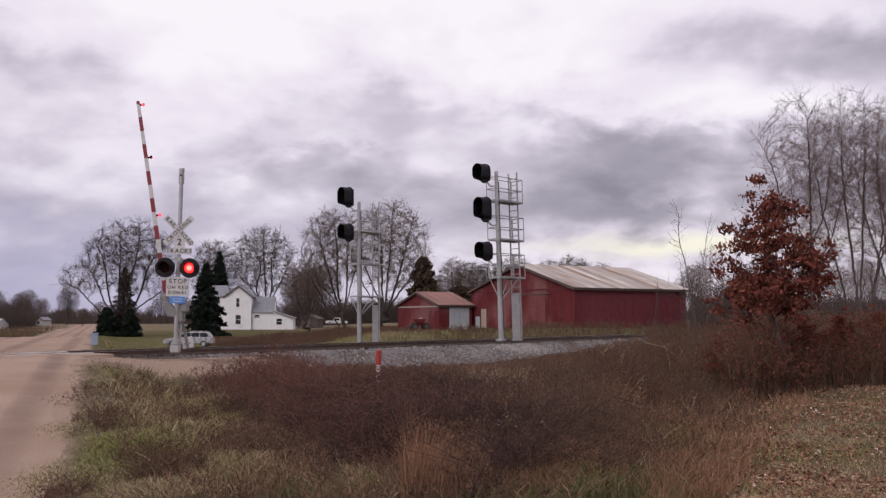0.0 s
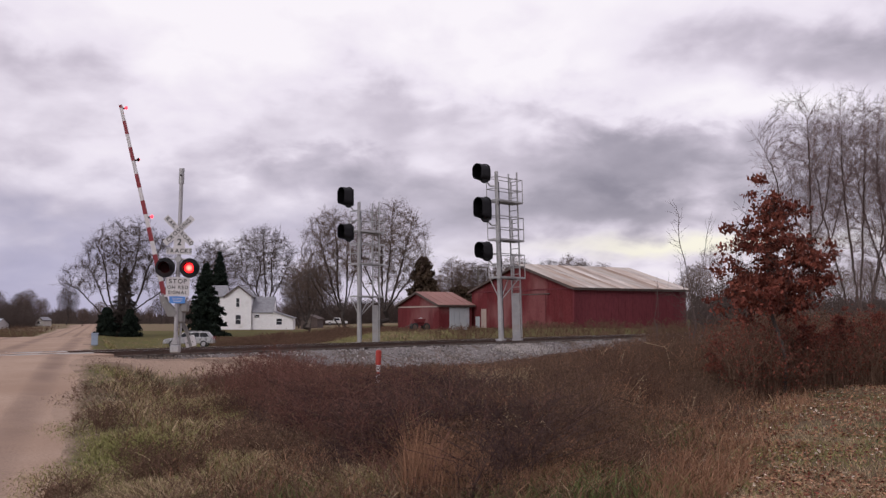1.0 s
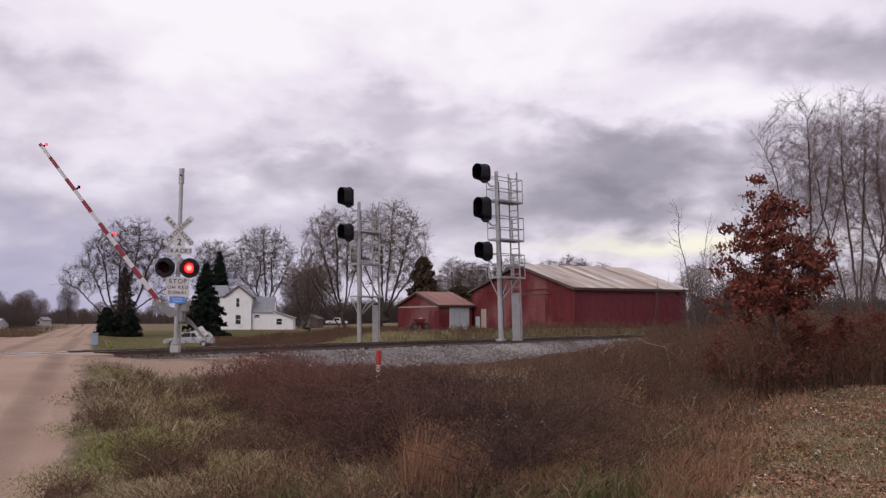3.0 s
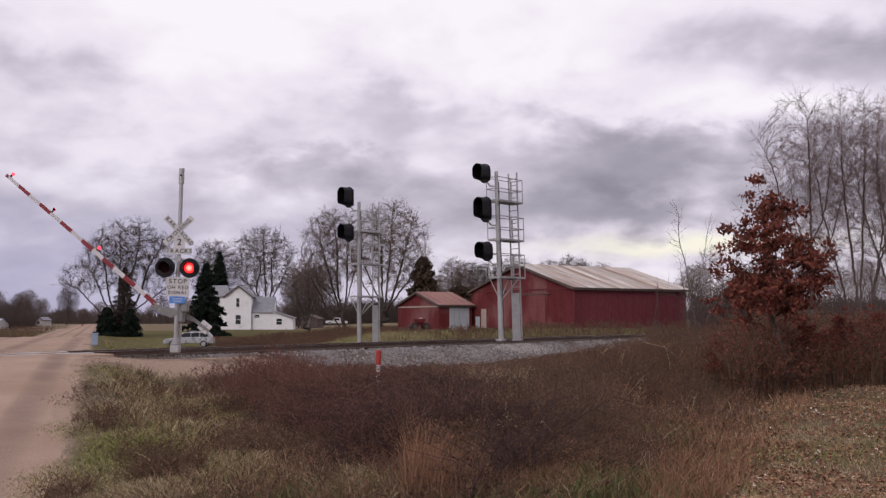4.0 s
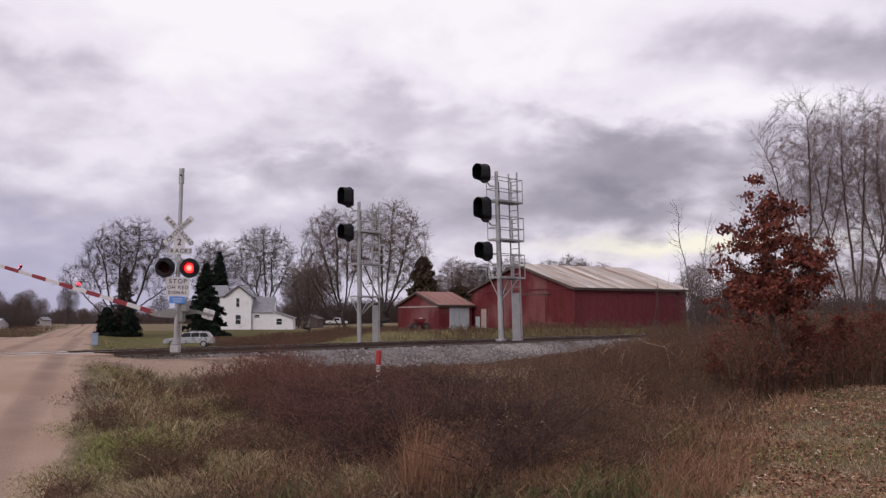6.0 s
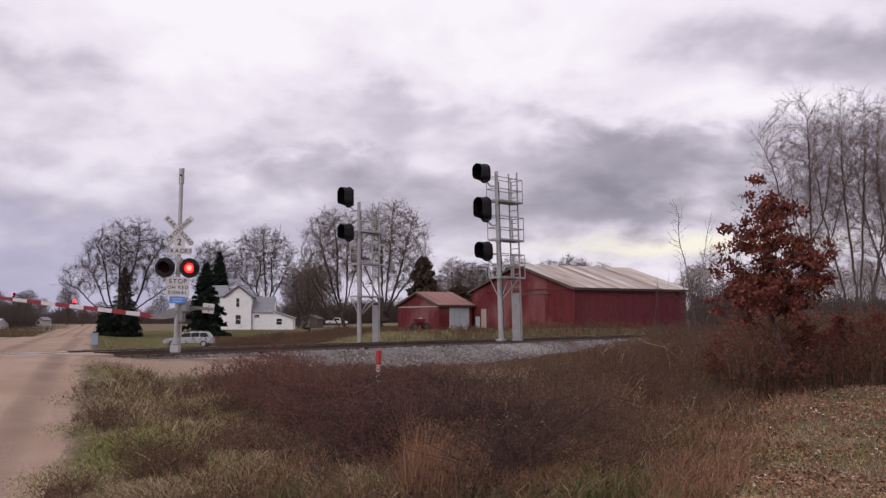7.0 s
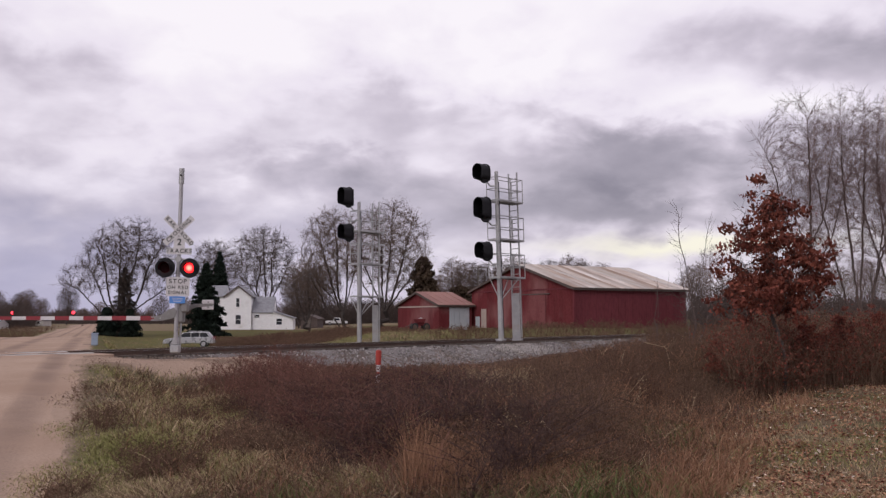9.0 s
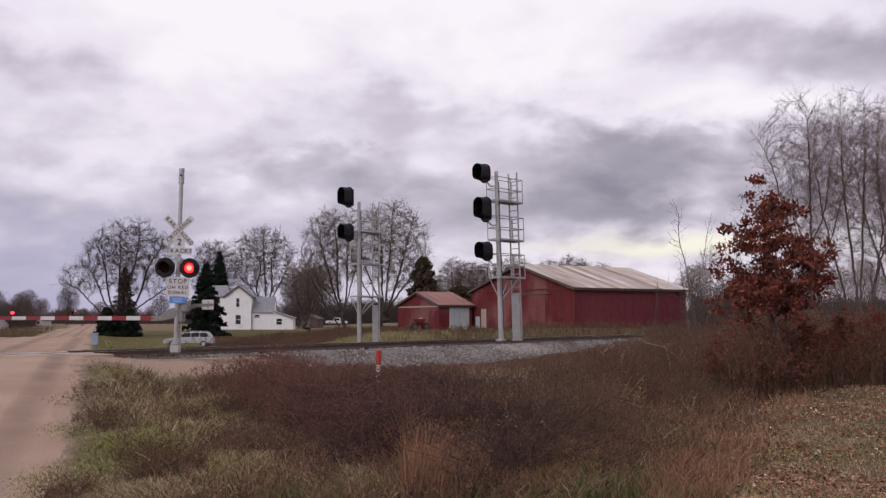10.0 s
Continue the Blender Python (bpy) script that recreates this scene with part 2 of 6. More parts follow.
def lettering(text, size, material, parent, m, name="letter", spacing=1.0):
    """Each letter is a piece of its own, set out along the line."""
    made, wide = [], 0.0
    for ch in text:
        if ch == " ":
            wide += size * 0.35 * spacing
            continue
        cu = bpy.data.curves.new(name, "FONT")
        cu.body, cu.size, cu.align_y, cu.extrude, cu.offset = ch, size, "CENTER", 0.002, size * 0.018
        tmp = bpy.data.objects.new(name, cu)
        scene.collection.objects.link(tmp)
        me = bpy.data.meshes.new_from_object(tmp.evaluated_get(bpy.context.evaluated_depsgraph_get()))
        bpy.data.objects.remove(tmp)
        xs = [v.co.x for v in me.vertices]
        me.materials.clear()
        me.materials.append(material)
        made.append((me, wide - min(xs)))
        wide += max(xs) - min(xs) + size * 0.14 * spacing
    wide -= size * 0.14 * spacing
    for me, x in made:
        share(name, me, parent, m @ Matrix.Translation((x - wide / 2, 0, 0)))


def structure(name, bm, material, label, bevel=0.0):
    return tagged(part(name, bm, material, None, label, None, bevel), category=name.split("_")[0], kind="structure")


def ease(v, lo, hi):
    t = min(max((v - lo) / (hi - lo), 0), 1)
    return t * t * (3 - 2 * t)


# ---- the lie of the land ----
TRACK = Vector((2.7, 47.2, 0))
ALONG = Vector((0.623, 0.783, 0)).normalized()
ACROSS = Vector((-ALONG.y, ALONG.x, 0))
ROAD = Vector((-4.2, 10.0, 0))
ROAD_ALONG = Vector((-0.338, 0.941, 0)).normalized()
ROAD_RIGHT = Vector((ROAD_ALONG.y, -ROAD_ALONG.x, 0))
ROAD_W = 6.4


def across(x, y):
    return (Vector((x, y, 0)) - TRACK).dot(ACROSS)


def from_road(x, y):
    return (Vector((x, y, 0)) - ROAD).dot(ROAD_RIGHT)


def road_z(y):
    return -0.55 + 0.55 * ease(y, 9, 29) - 1.15 * ease(y, 46, 110)


def ground_z(x, y):
    o, e, r = across(x, y), from_road(x, y), math.hypot(x, y)
    u = x / max(y, 1.0) if y > 0 else 0
    front = -0.58 - 0.25 * ease(o, -26, -8) * (1 - ease(x, 2, 9)) + 0.07 * math.sin(x * 0.9 + y * 0.4) * math.sin(y * 0.5)
    west = -1.65 + 0.6 * ease(r, 100, 170)
    east = -0.15 + 0.35 * ease(u, 0.02, 0.12) + 2.0 * ease(u, 0.22, 0.34) * ease(r, 60, 170)
    back = west + (east - west) * ease(u, -0.17, -0.05)
    back += (-1.1 - back) * ease(r, 320, 700)
    z = front + (back - front) * ease(o, 3, 18)
    bed = 1 - max(ease(-o, 0.4, 2.0), ease(o, 3.2, 6.5))
    z += (-0.42 - z) * bed
    pad = (1 - ease(-o, 3.6, 5.8)) * (1 - ease(e, 5, 10)) * (o < 1)
    z += (-0.18 - z) * pad * (1 - bed)
    lane = 1 - max(ease(e, 0.3, 2.6), ease(-e, ROAD_W + 0.3, ROAD_W + 2.6))
    return z + (road_z(y) - 0.03 - z) * lane


def lay_ground():
    radii = [0.0]
    r = 1.5
    while r < 4200:
        radii.append(r)
        r *= 1.035 if 6 < r < 130 else 1.12
    angles = [-40 + 0.7 * i for i in range(116)]
    a = angles[-1]
    while a < 312:
        a += 8
        angles.append(min(a, 312))
    angles = sorted(set(angles))
    nr, na = len(radii), len(angles)
    verts, faces, idx = [], [], []
    for r in radii:
        for a in angles:
            x, y = r * math.sin(radians(a)), r * math.cos(radians(a))
            verts.append((x, y, ground_z(x, y)))
    for i in range(nr - 1):
        for j in range(na):
            k = (j + 1) % na
            faces.append((i * na + j, i * na + k, (i + 1) * na + k, (i + 1) * na + j))
    me = bpy.data.meshes.new("ground")
    me.from_pydata(verts, [], faces)
    me.polygons.foreach_set("use_smooth", [True] * len(faces))
    for name in COVER:
        layer = me.attributes.new(name, "FLOAT", "POINT")
        layer.data.foreach_set("value", [cover(name, x, y) for x, y, z in verts])
    me.materials.append(ground_material())
    tagged(new("ground", me), "dead autumn grass, leaf litter and distant harvested fields", "ground", kind="structure")


# what covers the dead grass, in this order: two colours and a patch colour
COVER = {
    "litter": ((0.15, 0.105, 0.07), (0.115, 0.09, 0.058), (0.085, 0.095, 0.045)),
    "verge": ((0.12, 0.10, 0.06), (0.17, 0.135, 0.085), (0.10, 0.11, 0.045)),
    "lawn": ((0.095, 0.095, 0.035), (0.13, 0.115, 0.050), (0.135, 0.10, 0.06)),
    "field": ((0.22, 0.165, 0.11), (0.17, 0.13, 0.085), (0.15, 0.14, 0.08)),
    "shoulder": ((0.32, 0.23, 0.175), (0.38, 0.285, 0.22), (0.22, 0.16, 0.12)),
}


def cover(name, x, y):
    o, e, r = across(x, y), from_road(x, y), math.hypot(x, y)
    if name == "litter":
        return ease(leafy(x, y), -0.8, 0.8) * (1 - ease(o, -6, -3))
    if name == "verge":
        return (1 - ease(e, 1.6, 4.4)) * (1 - ease(o, -4, -1))
    if name == "lawn":
        return ease(o, 3.0, 5.5)
    if name == "field":
        return ease(o, 3.5, 6) * max(ease(r, 150, 185), ease(-e, ROAD_W + 6, ROAD_W + 14))
    lane = min(1 - ease(e, -0.2, 0.7), 1 - ease(-e, ROAD_W + 0.2, ROAD_W + 1.4))
    apron = min(ease(o, -5.6, -4.0), 1 - ease(e, 6.0, 9.0), ease(e, -1.5, -0.5), 1 - ease(o, 2, 4))
    return max(lane, apron)


def ground_material():
    m = mat("mixed_ground", (0.075, 0.05, 0.04), (0.12, 0.08, 0.06), 1.2, 0.95, 0, 1.0, 20, (0.07, 0.055, 0.035), 0.6, 0.03)
    nodes, links = m.node_tree.nodes, m.node_tree.links
    bsdf = nodes["Principled BSDF"]
    col = bsdf.inputs["Base Color"].links[0].from_socket
    co = nodes.new("ShaderNodeTexCoord").outputs["Object"]

    def tex(s, detail):
        n = nodes.new("ShaderNodeTexNoise")
        n.inputs["Scale"].default_value, n.inputs["Detail"].default_value = s, detail
        links.new(co, n.inputs["Vector"])
        return n.outputs["Fac"]

    def steep(f, lo, hi):
        n = nodes.new("ShaderNodeMapRange")
        n.inputs[1].default_value, n.inputs[2].default_value = lo, hi
        links.new(f, n.inputs[0])
        return n.outputs[0]

    def mix(f, p, q):
        n = nodes.new("ShaderNodeMix")
        n.data_type = "RGBA"
        links.new(f, n.inputs[0])
        for s, v in ((n.inputs[6], p), (n.inputs[7], q)):
            if isinstance(v, tuple):
                s.default_value = (*v, 1)
            else:
                links.new(v, s)
        return n.outputs[2]

    wide, fine, ragged = tex(0.6, 5), tex(14, 4), tex(2.2, 6)
    for name, (c1, c2, c3) in COVER.items():
        here = mix(steep(fine, 0.35, 0.65), c1, c2)
        here = mix(steep(wide, 0.52, 0.64), here, c3)
        at = nodes.new("ShaderNodeAttribute")
        at.attribute_name = name
        add = nodes.new("ShaderNodeMath")
        add.operation = "MULTIPLY_ADD"
        links.new(ragged, add.inputs[0])
        add.inputs[1].default_value = 0.7
        links.new(at.outputs["Fac"], add.inputs[2])
        col = mix(steep(add.outputs[0], 0.72, 1.0), col, here)
    links.new(col, bsdf.inputs["Base Color"])
    return m


def leafy(x, y):
    """Metres inside the leaf-strewn lawn, which lies past a bent line."""
    a = (x - 1.7) * 0.907 - (y - 8.8) * 0.42
    b = (x - 6.4) * 0.753 - (y - 19.6) * 0.658
    return min(a, b + 0.4)


lay_ground()


def lay_road():
    bm = bmx()
    rows = []
    s = -90.0
    while s < 900:
        row = []
        for k in range(9):
            e = -ROAD_W * k / 8
            p = ROAD + ROAD_ALONG * s + ROAD_RIGHT * (e + 0.18 * math.sin(s * 0.7) * (k == 0))
            crown = 0.05 * math.sin(math.pi * k / 8) - 0.03 * (k in (2, 6))
            row.append(bm.verts.new((p.x, p.y, road_z(p.y) + crown + (0.005 if 0 < k < 8 else -0.03))))
        rows.append(row)
        s += 1.5 if s < 120 else 30
    for a, b in zip(rows, rows[1:]):
        for k in range(8):
            bm.faces.new((a[k], b[k], b[k + 1], a[k + 1]))
    bmesh.ops.recalc_face_normals(bm, faces=bm.faces)
    structure("road", bm, M["road"], "tan gravel road with darker wheel tracks")


def road_material():
    m = mat("wheel_worn_gravel", (0.36, 0.255, 0.19), (0.44, 0.325, 0.25), 0.5, 0.95, 0, 0.8, 26, (0.33, 0.23, 0.17), 0.6, 0.04)
    nodes, links = m.node_tree.nodes, m.node_tree.links
    bsdf = nodes["Principled BSDF"]
    old = bsdf.inputs["Base Color"].links[0].from_socket
    geo = nodes.new("ShaderNodeNewGeometry")
    dot = nodes.new("ShaderNodeVectorMath")
    dot.operation = "DOT_PRODUCT"
    links.new(geo.outputs["Position"], dot.inputs[0])
    dot.inputs[1].default_value = ROAD_RIGHT
    wave = nodes.new("ShaderNodeMath")
    wave.operation = "MULTIPLY_ADD"
    links.new(dot.outputs["Value"], wave.inputs[0])
    wave.inputs[1].default_value = 2 * math.pi / 1.75
    wave.inputs[2].default_value = -(ROAD.dot(ROAD_RIGHT) - 2.3) * 2 * math.pi / 1.75
    cosn = nodes.new("ShaderNodeMath")
    cosn.operation = "COSINE"
    links.new(wave.outputs[0], cosn.inputs[0])
    rng = nodes.new("ShaderNodeMapRange")
    rng.inputs[1].default_value, rng.inputs[2].default_value, rng.inputs[4].default_value = 0.3, 1.0, 0.75
    links.new(cosn.outputs[0], rng.inputs[0])
    wear = nodes.new("ShaderNodeTexNoise")
    wear.inputs["Scale"].default_value, wear.inputs["Detail"].default_value = 0.55, 6
    links.new(geo.outputs["Position"], wear.inputs["Vector"])
    patchy = nodes.new("ShaderNodeMapRange")
    patchy.inputs[1].default_value, patchy.inputs[2].default_value, patchy.inputs[3].default_value = 0.35, 0.65, 0.4
    links.new(wear.outputs["Fac"], patchy.inputs[0])
    both = nodes.new("ShaderNodeMath")
    both.operation = "MULTIPLY"
    links.new(rng.outputs[0], both.inputs[0])
    links.new(patchy.outputs[0], both.inputs[1])
    mx = nodes.new("ShaderNodeMix")
    mx.data_type = "RGBA"
    links.new(both.outputs[0], mx.inputs[0])
    links.new(old, mx.inputs[6])
    mx.inputs[7].default_value = (0.19, 0.135, 0.11, 1)
    links.new(mx.outputs[2], bsdf.inputs["Base Color"])
    return m


M["road"] = road_material()
lay_road()


# ---- railway ----
GAUGE = 1.5
RAIL_FRAME = Matrix.Translation(TRACK + Vector((0, 0, -0.12))) @ Matrix(((ALONG.x, ACROSS.x, 0, 0), (ALONG.y, ACROSS.y, 0, 0), (0, 0, 1, 0), (0, 0, 0, 1)))


def lay_track():
    bm = bmx()
    shape = [(-2.9, -0.75), (-0.75, -0.06), (GAUGE + 0.75, -0.06), (GAUGE + 3.0, -0.9)]
    n = 160
    rings = []
    for i in range(n + 1):
        s = -75 + i * 2.0
        rings.append([bm.verts.new((s, o, z + 0.04 * math.sin(s * 1.3 + o))) for o, z in shape])
    for a, b in zip(rings, rings[1:]):
        for k in range(3):
            bm.faces.new((a[k], b[k], b[k + 1], a[k + 1]))
    bmesh.ops.recalc_face_normals(bm, faces=bm.faces)
    bed = structure("track_bed", bm, M["ballast"], "grey crushed-stone railway embankment under a single track")
    bed.matrix_basis = RAIL_FRAME
    prof = [(-0.07, 0), (0.07, 0), (0.07, 0.015), (0.012, 0.03), (0.012, 0.12), (0.036, 0.135), (0.036, 0.16), (-0.036, 0.16), (-0.036, 0.135), (-0.012, 0.12), (-0.012, 0.03), (-0.07, 0.015)]
    turn = Matrix.Rotation(radians(-90), 4, "Z")
    for o in (0, GAUGE):
        r = part("rail", prism(bmx(), prof, -75, 245, turn), [M["rail"], M["railtop"]], bed, "rusty steel rail with a worn bright head", pose(0, o, 0))
        for f in r.data.polygons:
            if f.normal.z > 0.9 and f.center.z > 0.15:
                f.material_index = 1
    tie = mesh_of("tie", box(bmx(), (0, 0, 0), (0.23, 2.6, 0.2)), M["tie"], 0.015)
    rnd = random.Random(9)
    for k in range(240):
        for o in (GAUGE / 2,):
            s = -32 + k * 0.55
            if abs(s + 26.2) < 4.2:
                continue
            share("tie", tie, bed, pose(s + rnd.uniform(-0.03, 0.03), o + rnd.uniform(-0.05, 0.05), -0.085, 0, 0, rnd.uniform(-1, 1)))
    # level crossing: timber and concrete strips between the rails
    for o, w in ((-0.74, 0.92), (GAUGE / 2, 1.0), (GAUGE + 0.74, 0.92)):
        part("crossing_panel", box(bmx(), (-26.2, o, 0.02), (8.4, w, 0.2)), M["road"], bed, "worn gravel crossing panel", bevel=0.02)
    for o in (-0.17, 0.15, GAUGE - 0.15, GAUGE + 0.17):
        part("crossing_timber", box(bmx(), (-26.2, o, 0.05), (8.2, 0.19, 0.2)), M["concrete"], bed, "pale worn crossing timber", bevel=0.015)


lay_track()


def scatter_stones():
    """Loose ballast over the near shoulder."""
    rnd = np.random.default_rng(3)
    n = 20000
    s, o = rnd.uniform(-24, 60, n), rnd.uniform(-3.1, -0.35, n)
    r = rnd.uniform(0.022, 0.05, n)
    base = np.array([(1, 0, 0), (-1, 0, 0), (0, 1, 0), (0, -1, 0), (0, 0, 1), (0, 0, -1)], float)
    tris = np.array([(0, 2, 4), (2, 1, 4), (1, 3, 4), (3, 0, 4), (2, 0, 5), (1, 2, 5), (3, 1, 5), (0, 3, 5)])
    z = np.interp(o, [-2.9, -0.75], [-0.75, -0.06]) + r * 0.3
    v = base[None] * r[:, None, None] * rnd.uniform(0.6, 1.3, (n, 6, 1))
    v += rnd.uniform(-0.3, 0.3, (n, 6, 3)) * r[:, None, None]
    v += np.stack([s, o, z], 1)[:, None]
    me = bpy.data.meshes.new("ballast_stones")
    me.from_pydata(v.reshape(-1, 3).tolist(), [], (tris[None] + 6 * np.arange(n)[:, None, None]).reshape(-1, 3).tolist())
    me.materials.append(M["stone"])
    ob = tagged(new("ballast_stones", me), "loose grey ballast stones on the track shoulder", "gravel", kind="stuff")
    ob.matrix_basis = RAIL_FRAME


scatter_stones()


def pale_spill():
    """Pale sandy gravel spilt round the foot of the tall mast."""
    rnd = np.random.default_rng(17)
    n = 2600
    s, o = rnd.normal(0.2, 1.1, n), np.clip(rnd.normal(-1.5, 0.36, n), -2.8, -0.85)
    r = rnd.uniform(0.015, 0.04, n)
    base = np.array([(1, 0, 0), (-1, 0, 0), (0, 1, 0), (0, -1, 0), (0, 0, 1), (0, 0, -1)], float)
    tris = np.array([(0, 2, 4), (2, 1, 4), (1, 3, 4), (3, 0, 4), (2, 0, 5), (1, 2, 5), (3, 1, 5), (0, 3, 5)])
    z = np.interp(o, [-2.9, -0.75], [-0.75, -0.06]) + r * 0.6
    v = base[None] * r[:, None, None] * rnd.uniform(0.6, 1.3, (n, 6, 1)) + np.stack([s, o, z], 1)[:, None]
    me = bpy.data.meshes.new("pale_gravel")
    me.from_pydata(v.reshape(-1, 3).tolist(), [], (tris[None] + 6 * np.arange(n)[:, None, None]).reshape(-1, 3).tolist())
    me.materials.append(M["sandy"])
    tagged(new("pale_gravel", me), "pale sandy gravel spilt round the signal mast", "gravel", kind="stuff").matrix_basis = RAIL_FRAME


pale_spill()


def edge_gravel():
    """Loose stones along the road's edge and the crossing's apron."""
    rnd = np.random.default_rng(13)
    n = 9000
    s, e = rnd.uniform(-6, 30, n), rnd.normal(0.25, 0.5, n)
    s[:3000], e[:3000] = rnd.uniform(13, 22, 3000), rnd.uniform(0, 7, 3000)
    px, py = ROAD.x + ROAD_ALONG.x * s + ROAD_RIGHT.x * e, ROAD.y + ROAD_ALONG.y * s + ROAD_RIGHT.y * e
    ok = np.array([across(a, b) < -0.8 and (across(a, b) > -5.2 or c < 1.6) for a, b, c in zip(px, py, e)]) & (e > 0.12)
    px, py, e = px[ok], py[ok], e[ok]
    n = len(px)
    r = rnd.uniform(0.006, 0.017, n)
    pz = np.array([max(ground_z(a, b), road_z(b) if c < 0 else -9) for a, b, c in zip(px, py, e)]) + r * 0.3
    base = np.array([(1, 0, 0), (-1, 0, 0), (0, 1, 0), (0, -1, 0), (0, 0, 1), (0, 0, -1)], float)
    tris = np.array([(0, 2, 4), (2, 1, 4), (1, 3, 4), (3, 0, 4), (2, 0, 5), (1, 2, 5), (3, 1, 5), (0, 3, 5)])
    v = base[None] * r[:, None, None] * rnd.uniform(0.6, 1.3, (n, 6, 1)) + np.stack([px, py, pz], 1)[:, None]
    me = bpy.data.meshes.new("road_gravel")
    me.from_pydata(v.reshape(-1, 3).tolist(), [], (tris[None] + 6 * np.arange(n)[:, None, None]).reshape(-1, 3).tolist())
    me.materials.append(M["gravel"])
    tagged(new("road_gravel", me), "loose grey gravel along the road edge", "gravel", kind="stuff")


edge_gravel()


# ---- level-crossing signal ----
PIVOT = (-0.13, 0.09, 1.28)
ARM_Y = 0.16
DROP = -0.19


def board(w, h, t=0.012):
    return box(bmx(), (0, 0, 0), (w, t, h))


FACE = pose(0, -0.009, 0, 90, 0, 0)


def rotor(name, r, depth, lit, parent, m):
    """A two-faced lens on an upright pin: one face lit, the other dark."""
    bm = bmx()
    bmesh.ops.create_cone(bm, cap_ends=True, segments=24, radius1=r * 0.8, radius2=r, depth=depth / 2, matrix=pose(0, -depth / 4, 0, -90, 0, 0))
    front = set(bm.faces)
    bmesh.ops.create_cone(bm, cap_ends=True, segments=24, radius1=r * 0.8, radius2=r, depth=depth / 2, matrix=pose(0, depth / 4, 0, 90, 0, 0))
    for f in bm.faces:
        f.material_index = 0 if f in front else 1
    ob = part(name, bm, [lit, M["darklens"]], parent, "red lens that turns between lit and dark", m)
    return ob


def crossing_signal():
    s = thing("crossing_signal", pose(-8.55, 30.5, 0.0, 0, 0.9, 3.0), "aluminium railway crossing signal with crossbuck, flashing lights and gate", "crossing signal")
    part("mast", tube(bmx(), (0, 0, 0), (0, 0, 5.85), 0.072, 0.060, 14), M["alum"], s, smooth=False)
    base = box(bmx(), (0, 0, 0.11), (0.30, 0.30, 0.26))
    box(base, (0, 0, 0.31), (0.20, 0.20, 0.18))
    part("base_casting", base, M["galv"], s, "cast metal mast base", bevel=0.04)
    part("mast_cap", tube(bmx(), (0, 0, 5.43), (0, 0, 5.93), 0.09, 0.085, 12), M["galv"], s)
    part("cap_opening", tube(bmx(), (0, -0.080, 5.70), (0, -0.096, 5.68), 0.035, 0.035, 10), M["ink"], s)
    for ang, words in ((45, ("RAIL", "ROAD")), (-45, ("CROSSING",))):
        b = part("crossbuck_blade", board(1.22, 0.2), M["white"], s, "white crossbuck blade with black lettering", pose(0, -0.11 - 0.014 * (ang < 0), 3.90, 0, ang, 0))
        for i, w in enumerate(words):
            x = 0 if len(words) == 1 else (-0.36 if i == 0 else 0.36)
            lettering(w, 0.185 if len(words) == 1 else 0.175, M["ink"], b, pose(x, -0.010, 0, 90, 0, 0), spacing=1.1 if len(words) == 1 else 1.0)
    p = part("track_count_plate", board(0.36, 0.36), M["white"], s, "white plate with the number of tracks", pose(0.03, -0.115, 3.52))
    lettering("2", 0.30, M["ink"], p, FACE)
    p = part("tracks_plate", board(0.80, 0.21), M["white"], s, "white plate lettered for the tracks", pose(0.03, -0.118, 3.24))
    lettering("TRACKS", 0.185, M["ink"], p, FACE, spacing=1.08)
    part("lamp_arm", tube(bmx(), (-0.42, -0.02, 2.98), (0.42, -0.02, 2.98), 0.03), M["galv"], s)
    part("junction_box", tube(bmx(), (0, -0.10, 2.98), (0, 0.1, 2.98), 0.10), M["galv"], s)
    lenses = []
    for x in (-0.385, 0.385):
        lamp = part("flasher", tube(bmx(), (0, -0.01, 0), (0, 0.01, 0), 0.315, 0.315, 32), M["black"], s, "round black flasher background with hood", pose(x, -0.14, 2.70))
        part("housing", tube(bmx(), (0, 0.012, 0), (0, 0.24, 0), 0.17, 0.12, 20), M["black"], lamp)
        part("hanger", tube(bmx(), (0, 0.13, 0.12), (0, 0.13, 0.29), 0.022), M["galv"], lamp)
        hood = bmx()
        n = 22
        ring = []
        for i in range(n + 1):
            a = radians(-25 + 230 * i / n)
            c, sn = math.cos(a), math.sin(a)
            reach = -0.34 + 0.14 * (1 - max(sn, -0.4)) * 0.7
            ring.append([hood.verts.new((r * c, y, r * sn)) for r, y in ((0.192, -0.012), (0.192, reach), (0.186, reach), (0.186, -0.012))])
        for a, b in zip(ring, ring[1:]):
            for k in range(4):
                hood.faces.new((a[k], b[k], b[(k + 1) % 4], a[(k + 1) % 4]))
        bmesh.ops.recalc_face_normals(hood, faces=hood.faces)
        part("hood", hood, M["black"], lamp)
        lenses.append(rotor("lens", 0.165, 0.05, M["lit"], lamp, pose(0, -0.04, 0)))
    p = part("stop_sign_plate", board(0.74, 0.60), M["white"], s, "white regulatory plate with black lettering", pose(0.03, -0.115, 2.10), bevel=0.004)
    for w, z, h in (("STOP", 0.165, 0.20), ("ON RED", -0.03, 0.155), ("SIGNAL", -0.195, 0.155)):
        lettering(w, h, M["ink"], p, pose(0, -0.009, z, 90, 0, 0), spacing=1.25)
    p = part("notice_plate", board(0.50, 0.22), M["blue"], s, "small blue notice plate", pose(0.03, -0.115, 1.675))
    for k in range(3):
        part("notice_line", box(bmx(), (0, -0.008, 0.05 - 0.05 * k), (0.36 - 0.06 * k, 0.004, 0.014)), M["white"], p)
    gear = box(bmx(), (0.08, 0.12, 1.22), (0.30, 0.30, 0.55))
